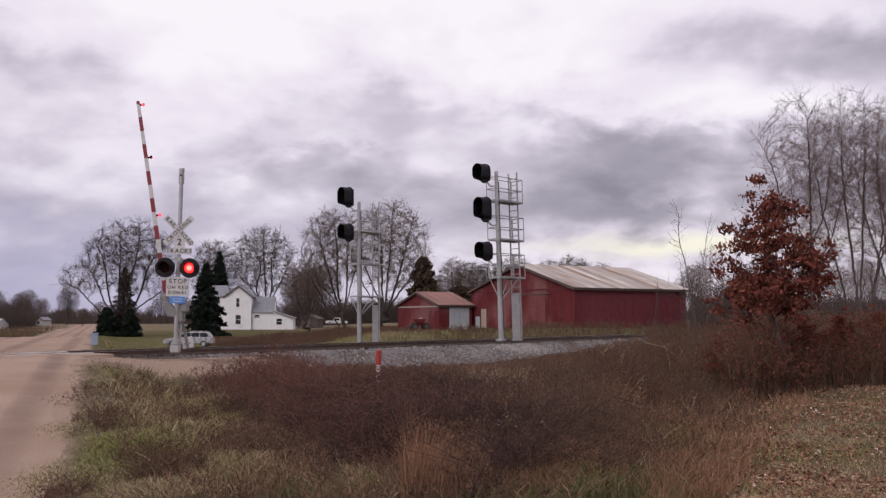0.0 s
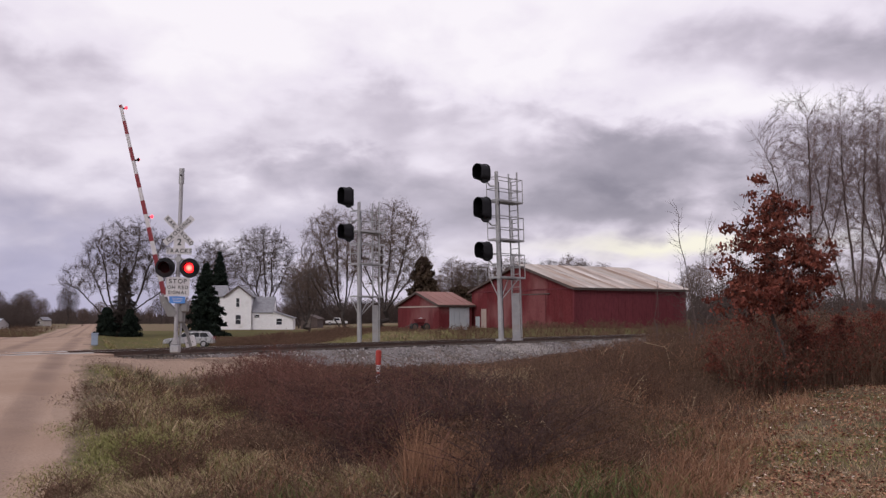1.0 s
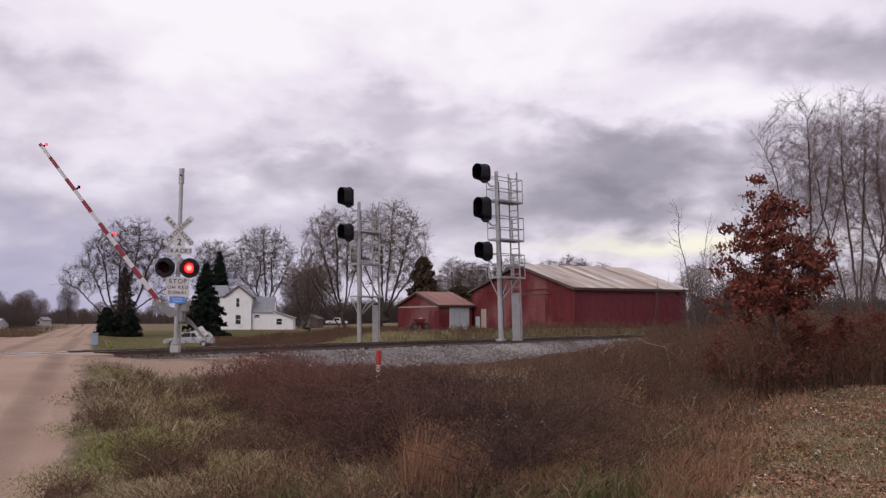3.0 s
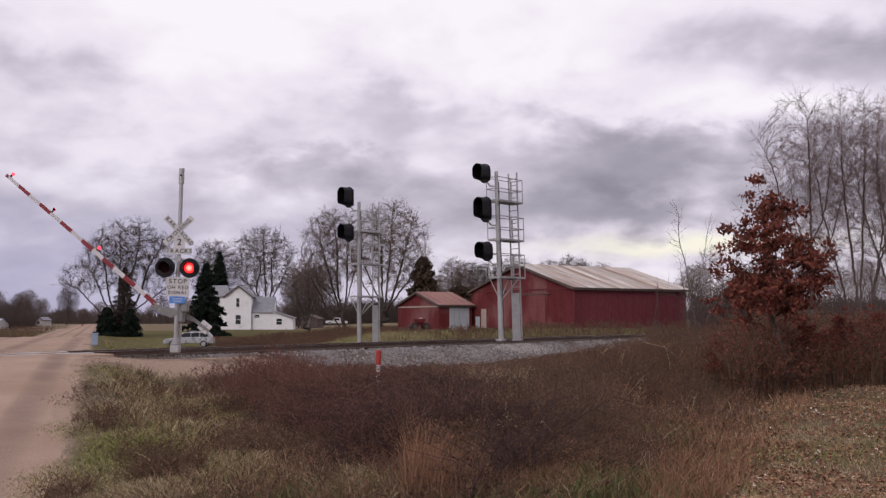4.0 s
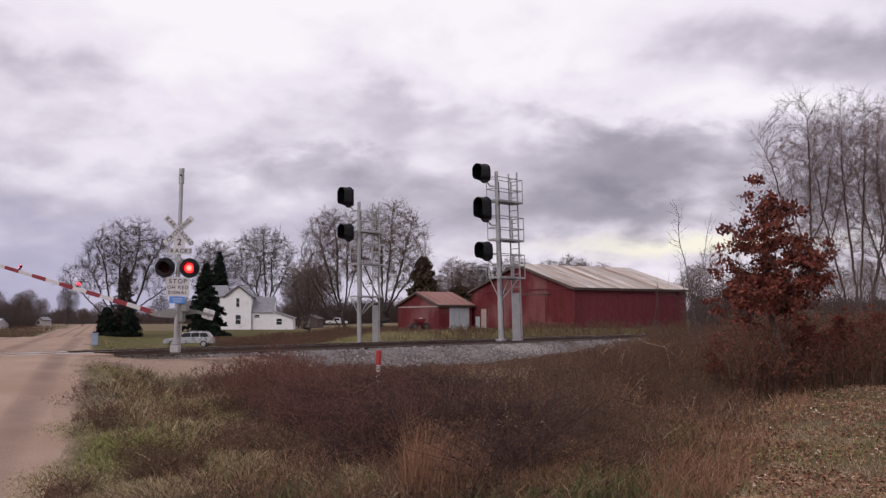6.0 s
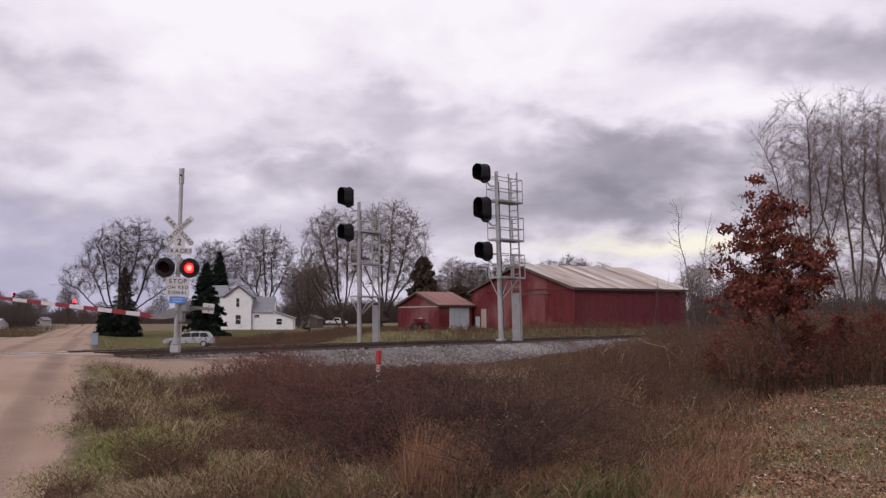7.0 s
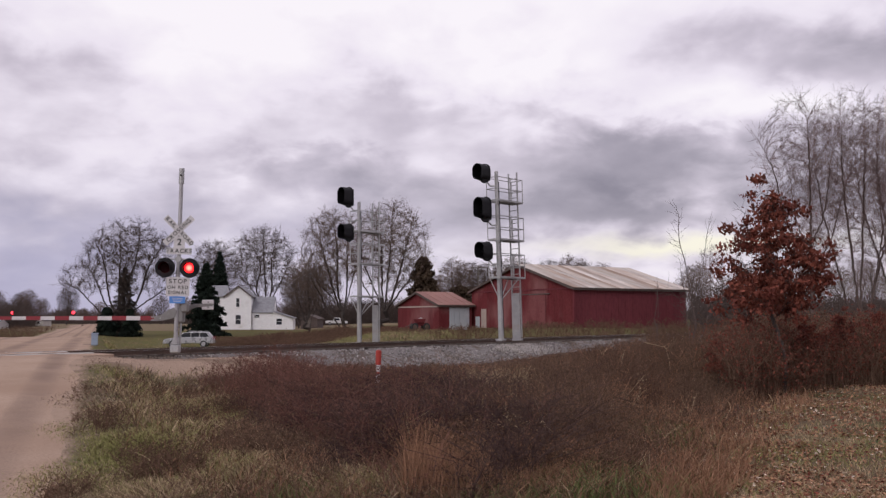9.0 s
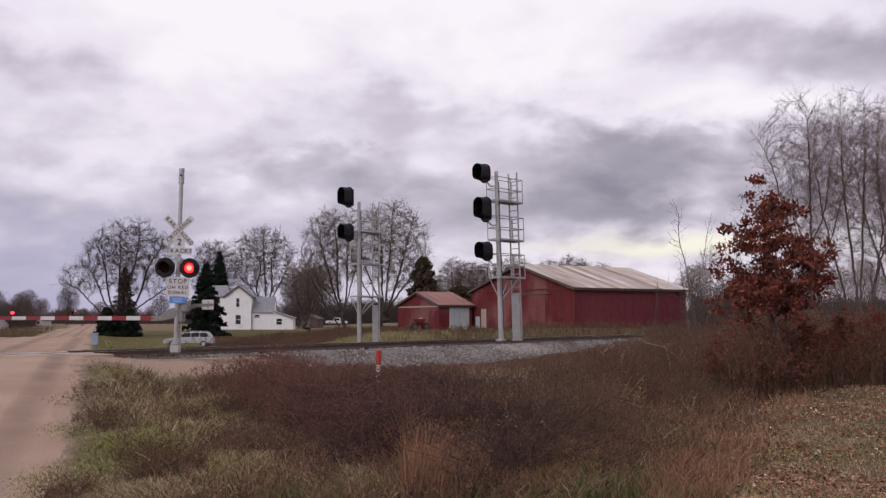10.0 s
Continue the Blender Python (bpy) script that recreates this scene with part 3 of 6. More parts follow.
    box(gear, (0.24, 0.04, 1.44), (0.24, 0.24, 0.32))
    part("gate_mechanism", gear, M["dull"], s, "grey metal gate mechanism housing", bevel=0.05)
    part("conduit", tube(bmx(), (0.12, 0.06, 0.1), (0.12, 0.10, 0.95), 0.035), M["galv"], s)
    # the arm turns about the pivot; it lies along -x when it is down
    arm = bmx()
    prism(arm, [(-0.55, DROP - 0.070), (-0.55, DROP + 0.070), (-7.02, DROP + 0.050), (-7.02, DROP - 0.045)], ARM_Y - 0.03, ARM_Y + 0.03)
    gate = part("gate_arm", arm, M["white"], s, "red and white striped crossing gate arm", pose(*PIVOT))
    for k in range(8):
        r0 = 0.62 + 0.9 * k
        r1 = min(r0 + 0.455, 7.01)
        h0, h1 = (DROP + 0.074 - 0.0032 * (r - 0.55) for r in (r0, r1))
        b0, b1 = (DROP - 0.074 + 0.0044 * (r - 0.55) for r in (r0, r1))
        part("red_stripe", prism(bmx(), [(-r0, b0), (-r0, h0), (-r1, h1), (-r1, b1)], ARM_Y - 0.034, ARM_Y + 0.034), M["red"], gate)
    # a yoke of two cheeks holds the arm and straddles the mast
    cheek = [(0.10, -0.16), (0.16, 0.05), (0.05, 0.14), (-0.12, 0.08), (-0.36, -0.10), (-0.66, -0.13), (-0.66, -0.17), (-0.52, -0.185), (-0.66, -0.24), (-0.66, -0.28), (-0.34, -0.27)]
    for y0, y1 in ((-0.195, -0.175), (ARM_Y + 0.036, ARM_Y + 0.07)):
        part("arm_bracket", prism(bmx(), cheek, y0, y1), M["dull"], gate, "cast arm bracket", bevel=0.005)
    part("bracket_bolt", tube(bmx(), (-0.36, -0.21, -0.19), (-0.36, ARM_Y + 0.09, -0.19), 0.022), M["galv"], gate)
    cw = prism(bmx(), [(-0.12, -0.12), (-0.08, 0.13), (0.62, 0.27), (1.20, 0.29), (1.20, 0.20), (0.66, 0.16), (0.2, -0.06)], ARM_Y + 0.08, ARM_Y + 0.12)
    part("counterweight_arm", cw, M["dull"], gate, bevel=0.008)
    for z0 in (0.33, 0.165):
        w = part("counterweight", box(bmx(), (1.03, ARM_Y + 0.16, z0), (0.36, 0.14, 0.155)), M["white"], gate, "white counterweight block", bevel=0.012)
        part("counterweight_bolt", tube(bmx(), (1.06, ARM_Y + 0.06, z0), (1.06, ARM_Y + 0.10, z0), 0.025, None, 8), M["dull"], w)
    lamps = []
    for r in (3.2, 5.12, 6.88):
        h = DROP + 0.074 - 0.0034 * r
        part("lamp_clip", box(bmx(), (-r, ARM_Y, h + 0.03), (0.05, 0.05, 0.07)), M["black"], gate)
        bulb = bmx()
        bmesh.ops.create_uvsphere(bulb, u_segments=14, v_segments=8, radius=0.058, matrix=Matrix.Diagonal((1, 0.8, 0.85, 1)))
        for f in bulb.faces:
            f.material_index = 0 if f.calc_center_median().y < 0.012 else 1
        lamps.append(part("gate_lamp", bulb, [M["lit_small"], M["darklens"]], gate, "small red gate lamp", pose(-r, ARM_Y, h + 0.115), smooth=True))
    return s, gate, lenses, lamps


SIGNAL, GATE, LENSES, GATE_LAMPS = crossing_signal()


# ---- railway signals on masts ----
def signal_head(parent, m, tall):
    """Rounded black backplate with one hood for each lens."""
    w, n = 0.34, 12
    out = [(w * math.cos(math.pi * i / n), tall / 2 - w + w * math.sin(math.pi * i / n)) for i in range(n + 1)]
    out += [(w * math.cos(math.pi + math.pi * i / n), -tall / 2 + w + w * math.sin(math.pi + math.pi * i / n)) for i in range(n + 1)]
    head = part("signal_head", prism(bmx(), out, -0.02, 0.02), M["black"], parent, "black colour-light signal head with backplate", m)
    part("case", box(bmx(), (0, 0.13, 0), (0.34, 0.22, tall - 0.22)), M["black"], head, bevel=0.04)
    shell = bmx()
    rings = [[shell.verts.new((x * f, y, z * f + dz)) for x, z in out] for f, y, dz in ((0.93, -0.021, 0), (0.84, -0.58, 0.03), (0.81, -0.58, 0.03), (0.90, -0.021, 0))]
    for a, b in zip(rings, rings[1:]):
        for q in range(len(out)):
            if out[q][1] < -tall * 0.36 and out[(q + 1) % len(out)][1] < -tall * 0.36:
                continue
            shell.faces.new((a[q], a[(q + 1) % len(out)], b[(q + 1) % len(out)], b[q]))
    bmesh.ops.recalc_face_normals(shell, faces=shell.faces)
    part("outer_hood", shell, M["black"], head)
    k = 3 if tall > 1.0 else 2
    for i in range(k):
        z = (i - (k - 1) / 2) * (tall - 0.30) / k
        bm = bmx()
        ring = []
        for j in range(15):
            a = radians(-40 + 260 * j / 14)
            reach = -0.30 + 0.06 * (1 - math.sin(a))
            ring.append([bm.verts.new((r * math.cos(a), y, r * math.sin(a) + z)) for r, y in ((0.17, -0.021), (0.15, reach), (0.142, reach), (0.162, -0.021))])
        for a, b in zip(ring, ring[1:]):
            for q in range(4):
                bm.faces.new((a[q], b[q], b[(q + 1) % 4], a[(q + 1) % 4]))
        bmesh.ops.recalc_face_normals(bm, faces=bm.faces)
        part("hood", bm, M["black"], head)
        part("lens", tube(bmx(), (0, -0.022, z), (0, -0.035, z), 0.12, 0.11, 16), M["darklens"], head, "unlit signal lens")
    return head


def signal_mast(m, tall, heads, decks, guard, label, head_x=-0.35):
    s = thing("signal_mast", m, label, "railway signal", "railway signals")
    part("mast", tube(bmx(), (0, 0, 0), (0, 0, tall), 0.125, 0.085, 14), M["galv"], s)
    part("mast_base", box(bmx(), (0, 0, 0.05), (0.36, 0.36, 0.12)), M["galv"], s, bevel=0.03)
    for z, h in heads:
        signal_head(s, pose(head_x, -0.42, z), h)
        br = tube(bmx(), (0, -0.02, z - h / 2 - 0.12), (head_x * 0.6, -0.2, z - h / 2 - 0.14), 0.035)
        tube(br, (head_x * 0.6, -0.2, z - h / 2 - 0.14), (head_x, -0.30, z - h / 2 + 0.08), 0.035)
        part("head_bracket", br, M["galv"], s)
    y0, y1, hw = -0.35, 1.55, 0.33
    for z, railed in decks:
        fr = bmx()
        for x in (-hw, hw):
            box(fr, (x, (y0 + y1) / 2, z), (0.05, y1 - y0, 0.08))
        for y in (y0, 0.16, 0.75, y1):
            box(fr, (0, y, z), (2 * hw, 0.05, 0.08))
        deck = part("platform", fr, M["galv"], s, "galvanised steel service platform")
        for k in range(15):
            part("grating_bar", box(bmx(), (0, 0.2 + 0.09 * k, z + 0.01), (2 * hw - 0.06, 0.035, 0.05)), M["dull"], deck)
        if not railed:
            continue
        for x, y in ((-hw, y0), (hw, y0), (-hw, y1), (hw, y1), (hw, 0.62)):
            part("rail_post", tube(bmx(), (x, y, z), (x, y, z + 1.12), 0.022, None, 6), M["galv"], deck)
        for h in (0.56, 1.1):
            for a, b in (((-hw, y0), (-hw, y1)), ((hw, y0), (hw, y1)), ((-hw, y1), (hw, y1)), ((-hw, y0), (hw, y0))):
                part("handrail", tube(bmx(), (*a, z + h), (*b, z + h), 0.02, None, 6), M["galv"], deck)
    low = decks[-1][0]
    for x in (-hw, hw):
        for y in (y0 + 0.02, 1.1):
            part("brace", tube(bmx(), (x, y, low), (0.0, 0.02, low - 1.1), 0.025, None, 6), M["galv"], s)
    lad = thing_part("ladder", s)
    for x in (-0.25, 0.25):
        part("stile", box(bmx(), (x, 1.25, tall / 2 + 0.12), (0.065, 0.04, tall - 0.1)), M["galv"], lad)
    k = 0
    rung = mesh_of("rung", tube(bmx(), (-0.25, 0, 0), (0.25, 0, 0), 0.019, None, 6), M["galv"])
    while 0.4 + 0.305 * k < tall:
        share("rung", rung, lad, pose(0, 1.25, 0.4 + 0.305 * k))
        k += 1
    part("ladder_guard", box(bmx(), (0, 1.19, guard / 2 + 0.1), (0.46, 0.03, guard)), M["galv"], s, "sheet-steel climbing guard", bevel=0.006)
    part("cable", tube(bmx(), (0.09, 0.09, 0.2), (0.07, 0.07, tall - 0.5), 0.02, None, 6), M["black"], s)
    return s


def thing_part(name, parent):
    """A small mounting plate that carries the pieces of a part."""
    ob = part(name, box(bmx(), (0, 1.25, 0.06), (0.56, 0.12, 0.12)), M["galv"], parent)
    return ob


signal_mast(pose(2.70, 44.2, 0.03, 0, -1.9, -42), 7.95, ((7.86, 0.92), (6.15, 1.22), (4.18, 0.94)),
            ((6.55, True), (4.72, True), (2.95, True)), 2.15, "tall galvanised signal mast with three black signal heads")
signal_mast(pose(-4.47, 51.0, -0.3, 0, -0.7, -42), 7.65, ((7.90, 1.14), (5.98, 1.0)),
            ((6.05, True), (4.30, True), (2.55, False)), 2.0, "galvanised signal mast with two black signal heads")


# ---- buildings ----
def gabled(name, m, gw, sl, eave, ridge, over, wall, side, roof, label, category, group=""):
    """Gable end on the local xz plane at y=0 from x=0 to gw; the long side runs along y from the corner x=gw."""
    h = thing(name, m, label, category, group)
    th = 0.2
    part("gable_wall", prism(bmx(), [(0, 0), (gw, 0), (gw, eave), (gw / 2, ridge), (0, eave)], 0, th), wall, h)
    part("gable_wall", prism(bmx(), [(0, 0), (gw, 0), (gw, eave), (gw / 2, ridge), (0, eave)], sl - th, sl), wall, h)
    for x in (th / 2, gw - th / 2):
        part("side_wall", box(bmx(), (x, sl / 2, eave / 2), (th, sl - 2 * th - 0.01, eave)), side, h)
    run = math.hypot(gw / 2, ridge - eave)
    tilt = math.degrees(math.atan2(ridge - eave, gw / 2))
    for sgn in (-1, 1):
        slab = box(bmx(), (sgn * (run + over) / 2, sl / 2, 0.05), (run + over, sl + 2 * over, 0.1))
        deck = part("roof", slab, M["eave"], h, "", pose(gw / 2, 0, ridge, 0, sgn * tilt, 0))
        n = max(int((sl + 2 * over) / 0.9), 3)
        w = (sl + 2 * over) / n
        sheet = bmx()
        prism(sheet, [(-w / 2, 0), (w / 2 - 0.01, 0), (w / 2 - 0.01, 0.02), (w / 2 - 0.07, 0.045), (w / 2 - 0.12, 0.02), (-w / 2, 0.02)], -(run + over + 0.03) / 2, (run + over + 0.03) / 2, Matrix.Rotation(radians(90), 4, "Z"))
        me = mesh_of("roof_sheet", sheet, roof)
        rnd = random.Random(len(name) + sgn)
        for k in range(n):
            share("roof_sheet", me, deck, pose(sgn * (run + over) / 2, -over + w * (k + 0.5), 0.102 + rnd.uniform(0, 0.012), rnd.uniform(-0.2, 0.2), 0, 0))
        part("fascia", box(bmx(), (sgn * (run + over + 0.03), sl / 2, 0.0), (0.04, sl + 2 * over, 0.22)), M["eave"], deck)
        part("bargeboard", box(bmx(), (sgn * (run + over) / 2, -over - 0.02, 0.0), (run + over, 0.04, 0.22)), M["eave"], deck)
    return h


def boards(h, x0, x1, y, top, material, w=0.3):
    """Upright siding boards standing proud of a gable wall."""
    n = int((x1 - x0) / w)
    w = (x1 - x0) / n
    rnd = random.Random(n)
    for k in range(n):
        x = x0 + w * (k + 0.5)
        z1 = min(top(x - w / 2), top(x + w / 2)) - 0.02
        part("wall_board", box(bmx(), (x, y - 0.012 - rnd.uniform(0, 0.008), z1 / 2), (w - 0.015, 0.03, z1)), material, h)


def frame_on(origin, turn):
    return Matrix.Translation(origin) @ Matrix.Rotation(radians(turn), 4, "Z")


def barn():
    gw, sl, eave, ridge = 17.5, 14.2, 3.85, 6.35
    g = Vector((-0.515, 0.857, 0))
    corner = Vector((12.15, 88.0, 0.05))
    left = corner + g * gw
    h = gabled("barn", frame_on(left, -59), gw, sl, eave, ridge, 0.35, M["barn"], M["barn_side"], M["tin"], "long red farm barn with a rusty tin roof", "barn")
    top = lambda x: eave + (ridge - eave) * (1 - abs(x - gw / 2) / (gw / 2))
    boards(h, 0.02, gw - 0.02, 0, top, M["barn"], 0.42)
    for k in range(16):
        w = sl / 16
        part("side_sheet", box(bmx(), (gw + 0.012, w * (k + 0.5), eave / 2), (0.03, w - 0.02, eave - 0.02)), M["barn_side"], h)
    part("eave_band", box(bmx(), (gw / 2, -0.06, eave - 0.05), (gw, 0.05, 0.12)), M["barn_side"], h)
    door = part("barn_door", box(bmx(), (11.1, -0.075, 1.65), (4.2, 0.06, 3.3)), M["faded"], h, "faded sliding barn door", bevel=0.01)
    part("door_rail", box(bmx(), (11.1, -0.11, 3.36), (5.6, 0.05, 0.1)), M["eave"], door)
    part("side_door", box(bmx(), (2.4, -0.06, 1.0), (0.95, 0.05, 2.0)), M["trim"], h, "pale walk-in door")
    part("grey_patch", box(bmx(), (1.2, -0.05, 0.6), (0.8, 0.04, 1.2)), M["grey_door"], h, "grey tin patch")
    part("corner_post", box(bmx(), (gw + 0.02, -0.02, eave / 2), (0.2, 0.2, eave)), M["barn_side"], h)


barn()


def shed():
    gw, sl, eave, ridge = 9.1, 4.05, 2.75, 4.15
    corner = Vector((-0.4, 100.0, -0.3))
    left = corner + Vector((-0.515, 0.857, 0)) * gw
    h = gabled("shed", frame_on(left, -59), gw, sl, eave, ridge, 0.3, M["barn"], M["barn"], M["rust"], "small red shed with a red rusty roof", "shed")
    boards(h, 0.02, gw - 0.02, 0, lambda x: eave + (ridge - eave) * (1 - abs(x - gw / 2) / (gw / 2)), M["barn"], 0.42)
    part("trim_board", box(bmx(), (gw / 2, -0.06, eave - 0.15), (gw - 0.3, 0.06, 0.14)), M["trim"], h)
    for k in range(4):
        part("door_panel", box(bmx(), (gw + 0.03, 1.55 + 0.62 * k, 1.25), (0.06, 0.60, 2.5)), M["grey_door"], h, "grey steel door panel", bevel=0.01)
    part("door_rail", box(bmx(), (gw + 0.05, 2.5, 2.55), (0.08, 2.8, 0.1)), M["eave"], h)


shed()


def window(h, x, y, z, w, t, m=Matrix()):
    win = part("window", box(bmx(), (0, 0, 0), (w, 0.06, t)), M["glass"], h, "dark sash window", m @ pose(x, y, z))
    for s in (-1, 1):
        part("frame", box(bmx(), (s * (w / 2 + 0.05), -0.02, 0), (0.1, 0.10, t + 0.2)), M["siding"], win)
        part("frame", box(bmx(), (0, -0.02, s * (t / 2 + 0.05)), (w, 0.10, 0.1)), M["siding"], win)
    part("sash_bar", box(bmx(), (0, -0.035, 0), (w, 0.03, 0.05)), M["siding"], win)


def clap(h, x0, x1, y, z1, top=None):
    k = 0
    while k * 0.3 < z1:
        z = 0.15 + 0.3 * k
        a, b = x0, x1
        if top:
            half = top(z + 0.15)
            mid = (x0 + x1) / 2
            a, b = max(x0, mid - half), min(x1, mid + half)
        if b - a > 0.2:
            part("clapboard", prism(bmx(), [(a, z - 0.15), (b, z - 0.15), (b, z + 0.14), (a, z + 0.14)], y - 0.03, y - 0.001), M["siding"], h)
        k += 1


def house():
    h = gabled("farmhouse", pose(-38.5, 168, -0.95, 0, 0, 4), 4.6, 7.5, 5.9, 7.7, 0.3, M["siding"], M["siding"], M["slate"], "white two-storey clapboard farmhouse with grey roofs", "house")
    clap(h, 0.0, 4.6, 0, 7.6, lambda z: 2.3 if z < 5.9 else 2.3 * (7.7 - z) / 1.8)
    window(h, 2.25, -0.03, 4.75, 0.55, 1.5)
    window(h, 2.35, -0.03, 1.75, 0.9, 1.6)
    # cross wing on the west, mostly behind the spruce
    part("wing", prism(bmx(), [(1.2, 0), (6.0, 0), (6.0, 5.9), (3.6, 7.6), (1.2, 5.9)], -3.2, -0.02, Matrix.Rotation(radians(-90), 4, "Z") @ Matrix.Translation((-7.2, 0, 0))), M["siding"], h)
    part("wing_roof", prism(bmx(), [(0.9, 5.75), (3.6, 7.72), (6.3, 5.75), (6.3, 5.9), (3.6, 7.9), (0.9, 5.9)], -3.5, -0.02, Matrix.Rotation(radians(-90), 4, "Z") @ Matrix.Translation((-7.2, 0, 0))), M["slate"], h)
    # low east wing with its ridge along the front
    part("low_wing", prism(bmx(), [(1.0, 0), (7.0, 0), (7.0, 3.1), (4.0, 5.6), (1.0, 3.1)], 4.62, 8.4, Matrix.Rotation(radians(90), 4, "Z") @ Matrix.Scale(-1, 4, (0, 1, 0)) @ Matrix.Translation((-0.4, 0, 0))), M["siding"], h)
    part("low_wing_roof", prism(bmx(), [(0.75, 2.9), (4.0, 5.7), (7.2, 2.9), (7.2, 3.1), (4.0, 5.9), (0.75, 3.1)], 4.62, 8.5, Matrix.Rotation(radians(90), 4, "Z") @ Matrix.Scale(-1, 4, (0, 1, 0)) @ Matrix.Translation((-0.4, 0, 0))), M["slate"], h)
    clap(h, 4.65, 8.4, 0.58, 3.0)
    window(h, 5.55, 0.54, 2.35, 0.9, 0.5)
    part("lean_to", prism(bmx(), [(8.42, 0), (11.9, 0), (11.9, 2.0), (8.42, 3.1)], 0.3, 5.5), M["siding"], h)
    part("lean_to_roof", prism(bmx(), [(8.42, 3.1), (12.1, 1.95), (12.1, 2.12), (8.42, 3.28)], 0.0, 5.7), M["slate"], h)
    window(h, 9.5, 0.27, 1.4, 0.95, 1.05)


house()


# ---- plants ----
M.update(
    bark=mat("dark_bark", (0.06, 0.05, 0.047), (0.09, 0.075, 0.07), 6, 0.95, 0, 0.5, 30, gloss=0.06),
    twig=mat("grey_brown_twigs", (0.078, 0.060, 0.054), (0.112, 0.087, 0.079), 2, 0.95, 0, 0.0, 20, gloss=0.06),
    pale_twig=mat("pale_budding_twigs", (0.135, 0.098, 0.085), (0.185, 0.138, 0.118), 0.7, 0.95, 0, 0.0, 20, gloss=0.06),
    slim_bark=mat("grey_brown_bark", (0.10, 0.075, 0.07), (0.14, 0.105, 0.095), 5, 0.95, 0, 0.4, 30, gloss=0.06),
    red_twig=mat("reddish_twigs", (0.155, 0.105, 0.10), (0.20, 0.135, 0.125), 1, 0.9, 0, 0.0, 20, gloss=0.06),
    bud=mat("pale_dry_buds", (0.22, 0.16, 0.125), (0.31, 0.235, 0.185), 1, 0.9, 0, 0.0, 20, spread=0.3, island=True, gloss=0.06),
    oak_leaf=mat("dry_red_oak_leaves", (0.135, 0.037, 0.028), (0.20, 0.064, 0.043), 1.5, 0.7, 0, 0.0, 20, spread=0.45, island=True, gloss=0.15),
    dead_leaf=mat("fallen_brown_leaves", (0.25, 0.13, 0.075), (0.33, 0.195, 0.12), 0.8, 0.8, 0, 0.0, 20, spread=0.55, island=True, gloss=0.15),
    pale_leaf=mat("bleached_fallen_leaves", (0.50, 0.40, 0.32), (0.62, 0.52, 0.44), 0.8, 0.75, 0, 0.0, 20, spread=0.3, island=True, gloss=0.15),
    brush=mat("red_brown_brush", (0.125, 0.056, 0.045), (0.20, 0.105, 0.085), 0.5, 0.95, 0, 0.0, 15, spread=0.35, island=True, gloss=0.06),
    # brush colour darkened to stand for the shade inside the thicket
    shade_brush=mat("shade_dark_brush", (0.060, 0.036, 0.034), (0.105, 0.068, 0.060), 0.5, 0.95, 0, 0.0, 15, spread=0.4, island=True, gloss=0.06),
    weed=mat("brown_dead_weeds", (0.10, 0.058, 0.042), (0.18, 0.115, 0.08), 0.4, 0.95, 0, 0.0, 15, spread=0.4, island=True, gloss=0.06),
    straw=mat("tan_dry_grass", (0.42, 0.32, 0.205), (0.33, 0.25, 0.155), 0.6, 0.9, 0, 0.0, 15, spread=0.35, island=True, gloss=0.06),
    rustgrass=mat("rusty_dry_grass", (0.20, 0.10, 0.062), (0.34, 0.20, 0.125), 0.35, 0.9, 0, 0.0, 15, spread=0.35, island=True, gloss=0.06),
    wet_grass=mat("green_ditch_grass", (0.085, 0.115, 0.040), (0.14, 0.16, 0.065), 0.5, 0.9, 0, 0.0, 15, spread=0.35, island=True, gloss=0.06),
    grass=mat("dull_green_grass", (0.20, 0.20, 0.072), (0.28, 0.255, 0.115), 0.5, 0.9, 0, 0.0, 15, spread=0.35, island=True, gloss=0.06),
    needle=mat("dark_spruce_needles", (0.014, 0.021, 0.017), (0.022, 0.031, 0.022), 1, 0.95, 0, 0.0, 20, spread=0.3, island=True, gloss=0.1),
    vine=mat("grey_brown_vine", (0.050, 0.042, 0.038), (0.078, 0.063, 0.055), 1, 0.95, 0, 0.0, 20, spread=0.3, island=True, gloss=0.08),
    brown_needle=mat("bronzed_cedar_foliage", (0.085, 0.062, 0.045), (0.12, 0.085, 0.06), 1, 0.95, 0, 0.0, 20, spread=0.3, island=True, gloss=0.1),
)


def rods(name, p0, p1, r0, r1, material, parent=None, sides=3, m=None):
    """Many thin tapered rods in one mesh."""
    p0, p1 = np.asarray(p0, float), np.asarray(p1, float)
    n = len(p0)
    d = p1 - p0
    d /= np.maximum(np.linalg.norm(d, axis=1, keepdims=True), 1e-6)
    ref = np.where(np.abs(d[:, 2:3]) > 0.9, np.array([[1.0, 0, 0]]), np.array([[0, 0, 1.0]]))
    a = np.cross(d, ref)
    a /= np.linalg.norm(a, axis=1, keepdims=True)
    b = np.cross(d, a)
    ang = np.arange(sides) * 2 * np.pi / sides
    ring = a[:, None] * np.cos(ang)[None, :, None] + b[:, None] * np.sin(ang)[None, :, None]
    v = np.concatenate([p0[:, None] + ring * np.asarray(r0)[:, None, None], p1[:, None] + ring * np.asarray(r1)[:, None, None]], 1)
    k = np.arange(sides)
    f = np.stack([k, (k + 1) % sides, (k + 1) % sides + sides, k + sides], 1)
    f = f[None] + (2 * sides * np.arange(n))[:, None, None]
    return raw(name, v.reshape(-1, 3), f.reshape(-1, 4), material, parent, m)


